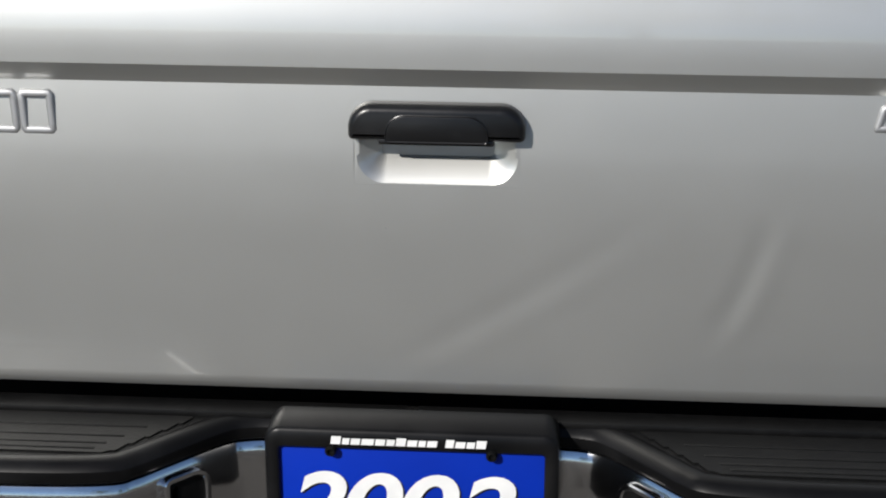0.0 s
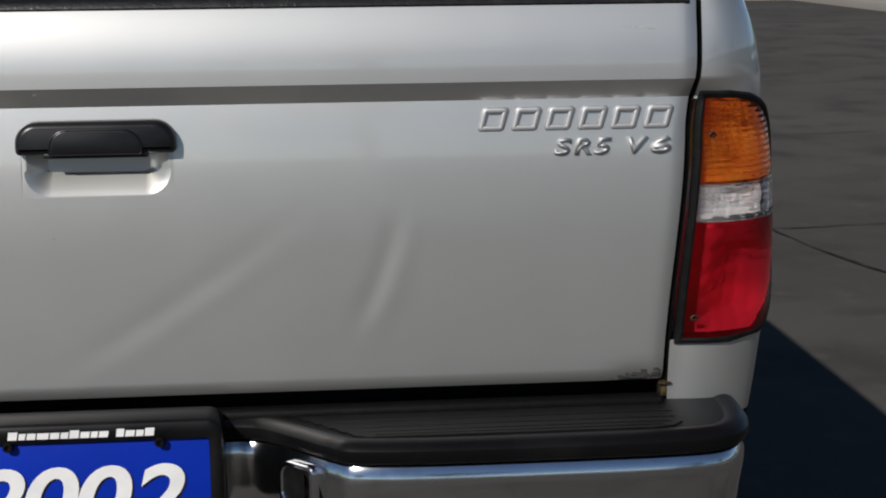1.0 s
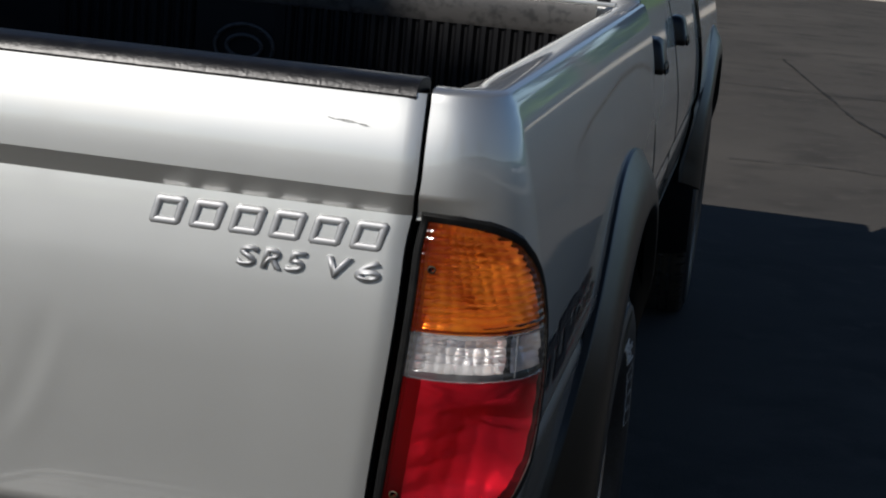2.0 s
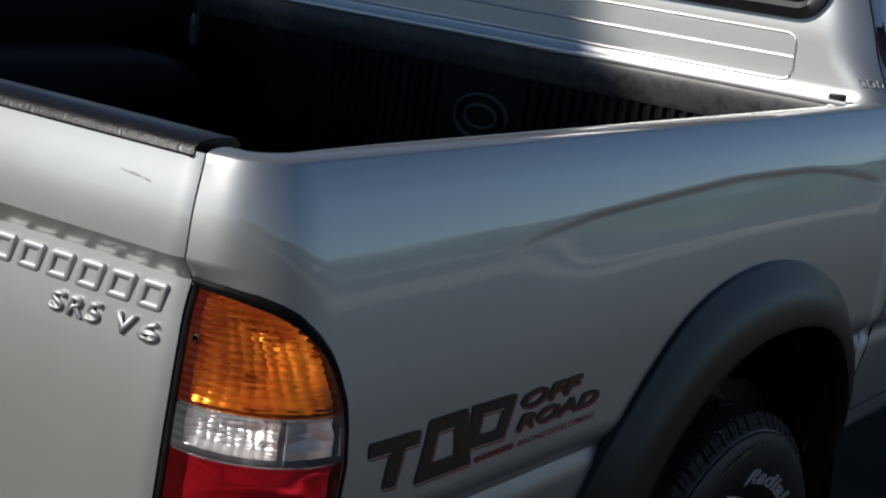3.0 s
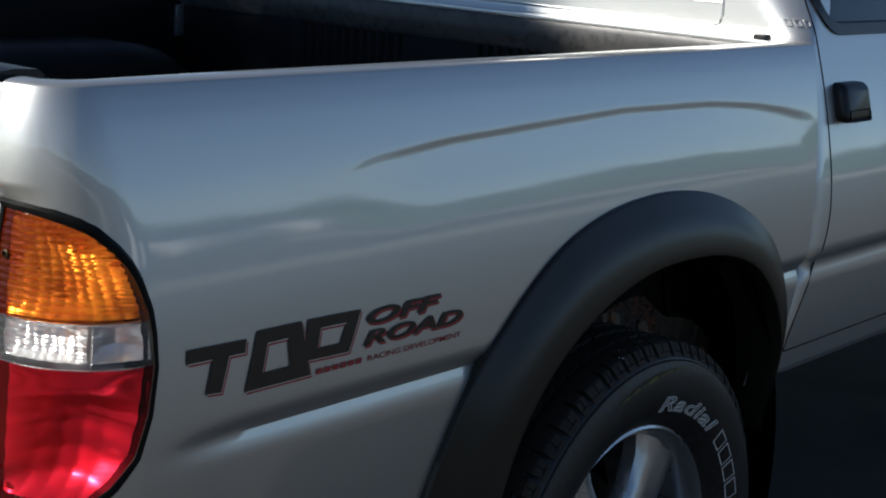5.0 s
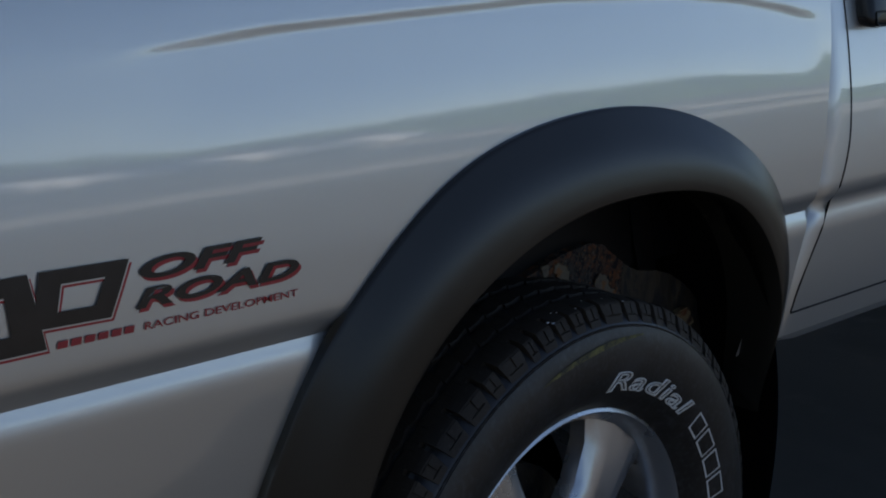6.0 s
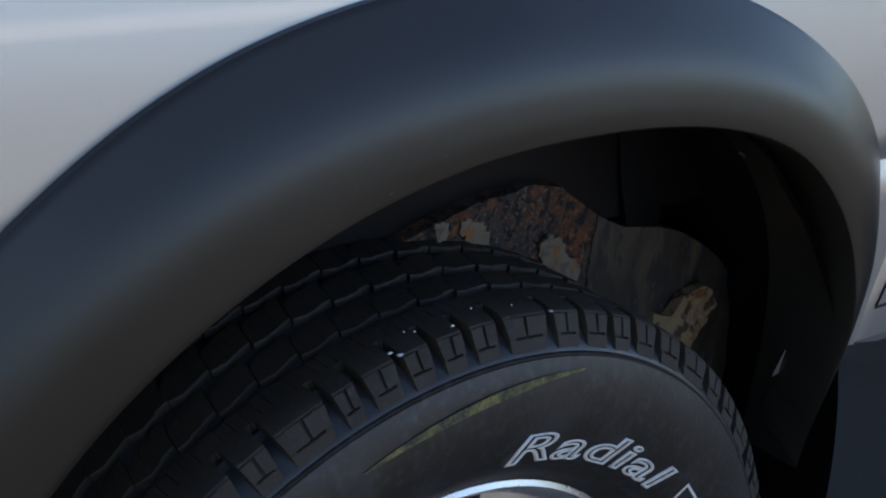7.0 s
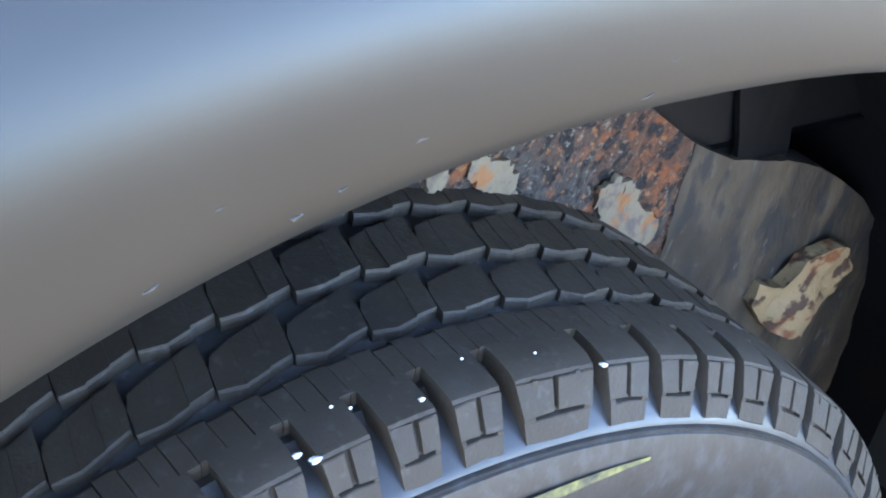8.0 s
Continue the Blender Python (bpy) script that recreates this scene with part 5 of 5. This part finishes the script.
WINDOWS = ((1.715, 2.36, 1.228, 1.60), (2.47, 2.92, 1.215, 1.56))
SEAMS = ((1.690, 0.66), (2.415, 0.66), (3.42, 0.66))
for sign in (-1, 1):
    us = span(0, 0.60, 0.03) + span(0.60, 0.96, 0.012)[1:] + span(0.96, 2.62, 0.02)[1:]
    vs = span(0.62, 1.30, 0.012) + span(1.30, 1.71, 0.02)[1:]

    def keep(s, z):
        p = cab_skin(s, z, 1)
        if s < 0.645 and 1.333 < z < 1.60:
            return False
        if p.y > 2.86 + (1.70 - z) * 1.30:                  # the windscreen pillar
            return False
        if s > 0.85 and p.y > 1.70:
            for y0, y1, z0, z1 in WINDOWS:
                if y0 < p.y < y1 and z0 < z < z1:
                    return False
        for y, z0 in SEAMS:                                 # door gaps
            if s > 0.8 and abs(p.y - y) < 0.0 and z > z0:
                return False
        return True
    bm = bmesh.new()
    grid(bm, us, vs, lambda s, z: cab_skin(s, z, sign), keep)
    shell = part("cab_shell", bm, PAINT, truck, "silver double cab", angle=0.9)
    # door seams and sill: dark grooves
    for y, z0 in SEAMS:
        zs = span(0.658, 1.60, 0.02)
        path = []
        for z in zs:
            yy = y
            if y < 2:
                yy = y - 0.076 * step(0.92, 0.655, z)
            path.append(cab_skin(cab_s(yy, z), z, sign, -0.0005))
        bm = bmesh.new()
        tube(bm, path, 0.0019, 6)
        part("door_seam", bm, SEAL_AND_GAP, shell)
    bm = bmesh.new()
    tube(bm, [cab_skin(cab_s(y, 0.656), 0.656, sign, -0.0005) for y in span(1.614, 3.4, 0.05)], 0.0019, 6)
    part("door_seam", bm, SEAL_AND_GAP, shell)
    for y0, y1, z0, z1 in WINDOWS:
        o = rounded(y0, y1, z0, z1, (0.05, 0.05, 0.05, 0.075 if y0 < 2 else 0.04), 8)
        bm = bmesh.new()
        loops(bm, [[cab_skin(cab_s(y, z), z, sign, off) for y, z in inset(o, d)] for d, off in ((-0.022, -0.002), (-0.020, 0.004), (0.0, 0.005), (0.003, -0.004))])
        part("window_frame", bm, TRIM, shell)
        bm = bmesh.new()
        grid(bm, span(y0, y1, 0.05), span(z0, z1, 0.04), lambda y, z: cab_skin(cab_s(y, z), z, sign, -0.003))
        part("side_window", bm, GLASS, shell)
    for y in (1.762, 2.50):                                 # black pull handles
        o = rounded(y - 0.040, y + 0.068, 1.058, 1.127, (0.016,) * 4, 6)
        bm = bmesh.new()
        loops(bm, [[cab_skin(cab_s(yy, z), z, sign, off) for yy, z in inset(o, d)] for d, off in ((0.0, -0.002), (0.0, 0.016), (0.004, 0.022), (0.012, 0.025))], cap_last=True)
        hd = part("door_handle", bm, TRIM, shell, "black plastic door handle", angle=0.8)
        bm = bmesh.new()
        o = rounded(y - 0.030, y + 0.056, 1.060, 1.082, (0.006,) * 4, 4)
        loops(bm, [[cab_skin(cab_s(yy, z), z, sign, off) for yy, z in inset(o, d)] for d, off in ((0.0, 0.022), (0.0, 0.0262), (0.003, 0.0262), (0.006, 0.018))], cap_last=True)
        part("handle_lip", bm, SEAL_AND_GAP, hd)
    bm = bmesh.new()                                        # small bright badge behind the window
    for k in range(3):
        o = rounded(1.635 + k * 0.018, 1.649 + k * 0.018, 1.222, 1.236, (0.003,) * 4, 3)
        loops(bm, [[cab_skin(cab_s(y, z), z, sign, off) for y, z in inset(o, d)] for d, off in ((0.0, 0.0), (0.0005, 0.002), (0.003, 0.002), (0.0036, 0.0))])
    part("pillar_badge", bm, BADGE, shell, "small bright pillar badge")
    # rocker turned under
    bm = bmesh.new()
    loops(bm, [[(cab_skin(cab_s(y, 0.62), 0.62, sign) + Vector((sign * dx, 0, dz))) for dx, dz in ((0, 0), (-0.006, -0.012), (-0.05, -0.02), (-0.2, -0.01))] for y in span(1.575, 3.6, 0.08)], closed=False)
    part("rocker", bm, PAINT, shell)

bm = bmesh.new()                                            # pressed beads across the cab's back
path = [(-0.615, 1.211), (0.600, 1.211), (0.613, 1.216), (0.618, 1.228), (0.616, 1.275), (0.612, 1.287), (0.600, 1.293), (-0.60, 1.293), (-0.615, 1.285), (-0.618, 1.22), (-0.615, 1.211)]
tube(bm, [(x, cab_rear(z) + 0.0005, z) for x, z in path], 0.0028, 8, cap=False)
tube(bm, [(x, cab_rear(z) + 0.0005, z) for x, z in ((-0.617, 1.252), (0.0, 1.252), (0.617, 1.252))], 0.0028, 8)
part("pressed_bead", bm, PAINT, truck)
bm = bmesh.new()                                            # rear window
o = rounded(-0.655, 0.655, 1.325, 1.605, (0.05,) * 4, 8)
loops(bm, [[(x, cab_rear(z) + dy, z) for x, z in inset(o, d)] for d, dy in ((-0.008, 0.004), (-0.006, -0.010), (0.012, -0.014), (0.022, -0.010), (0.024, 0.004))])
part("rear_window_seal", bm, TRIM, truck, "black rubber rear window seal")
bm = bmesh.new()
loops(bm, [[(x, cab_rear(z) + dy, z) for x, z in inset(o, d)] for d, dy in ((0.032, 0.006), (0.032, -0.007), (0.046, -0.007), (0.046, 0.006))])
part("rear_window_frame", bm, TRIM, truck)
bm = bmesh.new()
grid(bm, span(-0.65, 0.65, 0.1), span(1.33, 1.60, 0.05), lambda x, z: (x, cab_rear(z) + 0.005, z))
part("rear_window", bm, GLASS, truck, "dark tinted rear window")
bm = bmesh.new()                                            # roof, windscreen, bonnet and wings
grid(bm, span(-1, 1, 0.05), span(0, 1, 0.05), lambda u, v: (u * (0.50 - 0.04 * v), 1.748 + 1.14 * v, 1.71 + 0.03 * (1 - u * u) * math.sin(math.pi * (0.15 + 0.7 * v))))
part("roof", bm, PAINT, truck)
bm = bmesh.new()
grid(bm, span(-1, 1, 0.1), span(0, 1, 0.1), lambda u, v: (u * (0.60 + 0.12 * v), 2.85 + 0.68 * v, 1.70 - 0.50 * v + 0.02 * (1 - u * u)))
part("windscreen", bm, GLASS, truck)
bm = bmesh.new()
grid(bm, span(-1, 1, 0.08), span(0, 1, 0.08), lambda u, v: (u * 0.76, 3.42 + 1.33 * v, 1.20 - 0.12 * v * v + 0.03 * (1 - u * u) - 0.04 * abs(u) ** 6))
part("bonnet", bm, PAINT, truck)
for sign in (-1, 1):
    bm = bmesh.new()
    grid(bm, span(3.40, 4.78, 0.02), span(0.60, 1.165, 0.02), lambda y, z: (sign * ((cab_x(z) + crease(z, 1.0)) - 0.10 * step(4.5, 4.80, y) + (0.01 if z < 1.14 else 0)), y, z),
         lambda y, z: math.hypot(y - FLARE_C[0] - 3.096, z - FLARE_C[1]) > 0.48)
    part("front_wing", bm, PAINT, truck)
    bm = bmesh.new()                                        # door mirror
    box(bm, (min(sign * 0.84, sign * 1.02), 2.92, 1.21), (max(sign * 0.84, sign * 1.02), 3.00, 1.34), 0.03, 3)
    box(bm, (min(sign * 0.77, sign * 0.86), 2.93, 1.22), (max(sign * 0.77, sign * 0.86), 2.97, 1.26), 0.008)
    part("door_mirror", bm, TRIM, truck, "black plastic door mirror")
bm = bmesh.new()
box(bm, (-0.74, 4.70, 0.55), (0.74, 4.95, 1.06), 0.06, 3)
part("nose", bm, PAINT, truck)


# ---- ground and surroundings ----
bm = bmesh.new()
grid(bm, [-400, -60, -20, -8, -4] + span(-3, 4, 0.25) + [6, 10, 20, 60, 400], [-400, -60, -20, -8, -4] + span(-3, 6, 0.25) + [8, 12, 20, 60, 400],
     lambda x, y: (x, y, 0.004 * noise.noise(Vector((x * 0.8, y * 0.8, 0))) if abs(x) < 8 and abs(y) < 12 else 0.0))
ground = tagged(part("ground", bm, ASPHALT), "worn dark grey asphalt car park with cracks", "asphalt", kind="structure")


def crack(points, w, seed):
    rnd = random.Random(seed)
    path = smooth_path([(x, y, 0) for x, y in points], 8)
    bm = bmesh.new()
    a, b = [], []
    for i, p in enumerate(path):
        d = (path[min(i + 1, len(path) - 1)] - path[max(i - 1, 0)]).normalized()
        n = Vector((-d.y, d.x, 0))
        q = p + n * rnd.uniform(-0.012, 0.012)
        ww = w * rnd.uniform(0.25, 1.4)
        a.append((q.x + n.x * ww, q.y + n.y * ww, 0.0065))
        b.append((q.x - n.x * ww, q.y - n.y * ww, 0.0065))
    loops(bm, [a, b], closed=False)
    part("crack", bm, TAR, ground, "dark crack in the asphalt", smooth=False)


crack([(0.9, 7.9), (1.49, 8.00), (1.79, 7.94), (1.99, 8.17), (2.16, 8.31), (2.51, 8.21), (2.90, 8.16), (4.0, 8.3)], 0.009, 1)
crack([(1.2, 14.9), (1.59, 11.56), (1.75, 10.3), (1.98, 9.32), (2.17, 8.45)], 0.014, 2)
crack([(1.99, 8.1), (2.02, 7.70), (2.14, 6.94), (2.21, 6.17), (2.30, 5.32), (2.4, 4.2), (2.9, 2.6)], 0.008, 3)
crack([(1.6, 5.06), (2.04, 5.01), (2.13, 4.93), (2.4, 4.91), (3.2, 5.0)], 0.010, 4)
crack([(-2.0, 12.4), (1.6, 12.0), (4.2, 12.3)], 0.012, 5)

bm = bmesh.new()
grid(bm, [-300, -120, -60, -30, -20, -12.6], [-60, -20, 0, 10, 20, 40, 80, 200], lambda x, y: (x, y, 0.10))
box(bm, (-12.75, -60, -0.05), (-12.6, 200, 0.11), 0.01)
tagged(part("lawn", bm, GRASS), "sunlit green lawn beyond the car park", "lawn", kind="stuff")
bm = bmesh.new()
rings = [[(-15.0 + 1.9 * r * math.cos(a), 15.0 + 2.2 * r * math.sin(a), 0.09 + h + 0.05 * noise.noise(Vector((r * 3, a * 3, 1)))) for a in [2 * math.pi * i / 28 for i in range(28)]]
         for r, h in ((1.0, 0.0), (0.93, 0.12), (0.75, 0.30), (0.45, 0.44), (0.1, 0.50))]
loops(bm, rings, cap_last=True)
tagged(part("mulch_bed", bm, MULCH), "low mound of dark bark mulch on the lawn", "mulch bed")
bm = bmesh.new()
box(bm, (-11, 29.5, -0.05), (60, 31.3, 0.14), 0.02)
box(bm, (10.0, -60, -0.05), (11.6, 29.4, 0.14), 0.02)
tagged(part("pavement", bm, CONCRETE), "pale concrete pavement with a kerb", "pavement", kind="structure")


def tree(x, y, h, spread, seed, leaves=1500, crown=None):
    rnd = random.Random(seed)
    base = tagged(empty("tree", (x, y, 0)), "broad leafy green tree at the edge of the car park", "tree", "trees round the car park")
    bm = bmesh.new()
    trunk = smooth_path([(0, 0, -0.1), (0.1, 0.05, h * 0.25), (-0.05, 0.1, h * 0.5), (0.1, 0, h * 0.8)], 4)
    tube(bm, trunk, [0.24 * (1 - 0.8 * i / (len(trunk) - 1)) for i in range(len(trunk))], 8)
    tips = []
    for k in range(9 if crown is None else 0):
        a = k * 2.4 + rnd.random()
        z0 = h * rnd.uniform(0.28, 0.6)
        tip = Vector((math.cos(a) * spread * rnd.uniform(0.5, 0.9), math.sin(a) * spread * rnd.uniform(0.5, 0.9), z0 + h * rnd.uniform(0.1, 0.35)))
        tips.append(tip)
        limb = smooth_path([(0, 0, z0), tip * 0.5 + Vector((0, 0, z0 * 0.4)), tip], 3)
        tube(bm, limb, [0.09 * (1 - 0.8 * i / (len(limb) - 1)) for i in range(len(limb))], 5)
    if crown is not None:
        limb = smooth_path([(0.05, 0, h * 0.6), Vector(crown) * 0.6 + Vector((0, 0, h * 0.32)), Vector(crown)], 4)
        tube(bm, limb, [0.10 * (1 - 0.7 * i / (len(limb) - 1)) for i in range(len(limb))], 6)
    part("trunk", bm, BARK, base)
    verts, faces = [], []
    tips += [Vector((rnd.uniform(-0.4, 0.4) * spread, rnd.uniform(-0.4, 0.4) * spread, h * rnd.uniform(0.7, 0.95))) for _ in range(6)]
    if crown is not None:                                   # one leaning head of foliage instead of a round one
        tips = [Vector(crown) + Vector((rnd.gauss(0, 1), rnd.gauss(0, 1), rnd.gauss(0, 1))).normalized() * spread * 0.55 for _ in range(14)]
    for i in range(leaves):
        c = rnd.choice(tips) + Vector((rnd.gauss(0, 1), rnd.gauss(0, 1), rnd.gauss(0, 0.8))) * spread * 0.24
        s = rnd.uniform(0.10, 0.24)
        u = Vector((rnd.uniform(-1, 1), rnd.uniform(-1, 1), rnd.uniform(-0.6, 0.6))).normalized()
        w = u.orthogonal().normalized()
        k = len(verts)
        verts += [c + u * s, c + w * s * 0.6 + Vector((0, 0, 0.03)), c - u * s, c - w * s * 0.6]
        faces.append((k, k + 1, k + 2, k + 3))
    me = bpy.data.meshes.new("crown")
    me.from_pydata(verts, [], faces)
    me.materials.append(LEAF)
    ob = new("crown", me)
    ob.parent = base
    return base


for i, (x, y, h, sp) in enumerate(((37, -22, 7, 3.2), (-30, 18, 8, 3.6), (-34, 28, 9, 4.0), (-27, 36, 8, 3.4), (6, 36, 7, 3.2), (-8, 38, 8, 3.6), (16, -30, 8, 3.6), (2, -36, 9, 4), (-14, -32, 8, 3.6), (-34, 4, 8, 3.4), (-36, -12, 8, 3.6))):
    tree(x, y, h, sp, 40 + i)
# the tree behind the truck whose head shades the front of the load bed
tree(-6.0, -5.9, 6.3, 0.98, 77, 560, (1.25, 1.05, 6.0))


def far_woods():
    """A low wooded rise beyond the car park: a lumpy dark mass under many loose leaf clumps."""
    rnd = random.Random(91)

    def crest(t):
        return 2.9 + 1.5 * noise.noise(Vector((t * 5.0, 1, 0))) + 0.9 * noise.noise(Vector((t * 19, 5, 0))) + 0.5 * noise.noise(Vector((t * 60, 2, 3)))
    verts, faces = [], []
    n, m = 260, 7
    for i in range(n + 1):
        t = i / n
        a = radians(-70 + 175 * t)
        for k in range(m):
            f = k / (m - 1)
            r = 96 + 9 * f + 1.5 * noise.noise(Vector((t * 90, f * 4, 7)))
            verts.append((r * math.cos(a), r * math.sin(a), -0.3 + (crest(t) + 0.3) * math.sin(f * math.pi / 2) ** 0.8))
    for i in range(n):
        for k in range(m - 1):
            q = i * m + k
            faces.append((q, q + m, q + m + 1, q + 1))
    for _ in range(9000):
        t = rnd.random()
        a, f = radians(-70 + 175 * t), rnd.random() ** 0.6
        r = 95.5 + 9 * f
        c = Vector((r * math.cos(a), r * math.sin(a), crest(t) * math.sin(f * math.pi / 2) ** 0.8 + rnd.uniform(-0.4, 0.9)))
        s = rnd.uniform(0.35, 0.9)
        u = Vector((rnd.uniform(-1, 1), rnd.uniform(-1, 1), rnd.uniform(-1, 1))).normalized()
        w = u.orthogonal().normalized()
        q = len(verts)
        verts += [c + u * s, c + w * s * 0.6, c - u * s, c - w * s * 0.6]
        faces.append((q, q + 1, q + 2, q + 3))
    me = bpy.data.meshes.new("far_woods")
    me.from_pydata(verts, [], faces)
    me.materials.append(LEAF)
    tagged(new("far_woods", me), "low belt of dark green woods beyond the car park", "woods", kind="stuff")


far_woods()


# ---- a row of cars parked across the lot ----
CAR_PAINTS = [surface("white_car_paint", (0.72, 0.72, 0.70), 0.3, coat=1.0, vary=[(2, (0.68, 0.68, 0.66), 0.4, 0.7)]),
              surface("blue_car_paint", (0.04, 0.06, 0.11), 0.3, coat=1.0, vary=[(2, (0.035, 0.05, 0.10), 0.4, 0.7)]),
              surface("grey_car_paint", (0.30, 0.31, 0.32), 0.3, 0.5, coat=1.0, vary=[(2, (0.27, 0.28, 0.29), 0.4, 0.7)])]


def parked_car(x, y, turn, paint, colour):
    car = tagged(empty("car"), colour + " saloon car parked across the lot", "car", "cars parked across the lot")
    body = [(-2.15, 0.45, 0.62, 0.72), (-2.05, 0.30, 0.86, 0.82), (-1.2, 0.25, 0.95, 0.86), (0.4, 0.25, 0.97, 0.88), (1.3, 0.25, 0.90, 0.86), (2.0, 0.30, 0.74, 0.80), (2.15, 0.42, 0.60, 0.70)]
    bm = bmesh.new()
    loops(bm, [[(s * w * k, yy, z0 + (z1 - z0) * h) for s, k, h in ((-1, 0.90, 0.0), (-1, 1.0, 0.45), (-1, 0.96, 0.85), (-1, 0.84, 1.0), (1, 0.84, 1.0), (1, 0.96, 0.85), (1, 1.0, 0.45), (1, 0.90, 0.0))]
               for yy, z0, z1, w in body], cap_first=True, cap_last=True)
    part("body", bm, paint, car)
    cabin = [(-1.55, 0.94, 0.95, 0.74), (-0.95, 0.94, 1.36, 0.60), (0.25, 0.94, 1.42, 0.60), (0.55, 0.94, 1.37, 0.60), (1.25, 0.92, 0.93, 0.74)]
    bm = bmesh.new()
    loops(bm, [[(-0.76, yy, z0), (-w, yy, z1 - 0.03), (w, yy, z1 - 0.03), (0.76, yy, z0)] for yy, z0, z1, w in cabin])
    part("glasshouse", bm, GLASS, car, "dark tinted windows")
    bm = bmesh.new()
    loops(bm, [[(-w, yy, z - 0.02), (-w * 0.8, yy, z + 0.02), (w * 0.8, yy, z + 0.02), (w, yy, z - 0.02)] for yy, z, w in ((-1.0, 1.33, 0.62), (-0.6, 1.40, 0.62), (0.25, 1.42, 0.62), (0.6, 1.36, 0.62))])
    part("roof", bm, paint, car)
    for sx in (-1, 1):
        for yy in (-1.32, 1.30):
            bm = bmesh.new()
            lathe(bm, [(0.68, 0.20), (0.68, 0.30), (0.71, 0.32), (0.85, 0.32), (0.88, 0.30), (0.88, 0.21), (0.86, 0.19)], yy, 0.32, 24, sign=sx)
            tyre = part("wheel", bm, RUBBER, car)
            bm = bmesh.new()
            lathe(bm, [(0.865, 0.20), (0.875, 0.18), (0.85, 0.10), (0.87, 0.06), (0.87, 0.001)], yy, 0.32, 24, sign=sx)
            part("hubcap", bm, ALLOY, tyre)
        for yy, mat, name in ((2.12, REFLECTOR, "headlamp"), (-2.13, DECAL_RED, "rear_lamp")):
            bm = bmesh.new()
            box(bm, (min(sx * 0.42, sx * 0.66), yy - 0.05, 0.56), (max(sx * 0.42, sx * 0.66), yy + 0.05, 0.68), 0.02)
            part(name, bm, mat, car)
    car.matrix_world = pose(x, y, 0, 0, 0, turn)


for k, (colour, which) in enumerate((("white", 0), ("grey", 2), ("white", 0), ("dark blue", 1), ("white", 0), ("grey", 2), ("white", 0))):
    parked_car(26.0 + 0.9 * k, 12.0 + 3.1 * k, 74 + 3 * (k % 3), CAR_PAINTS[which], colour)
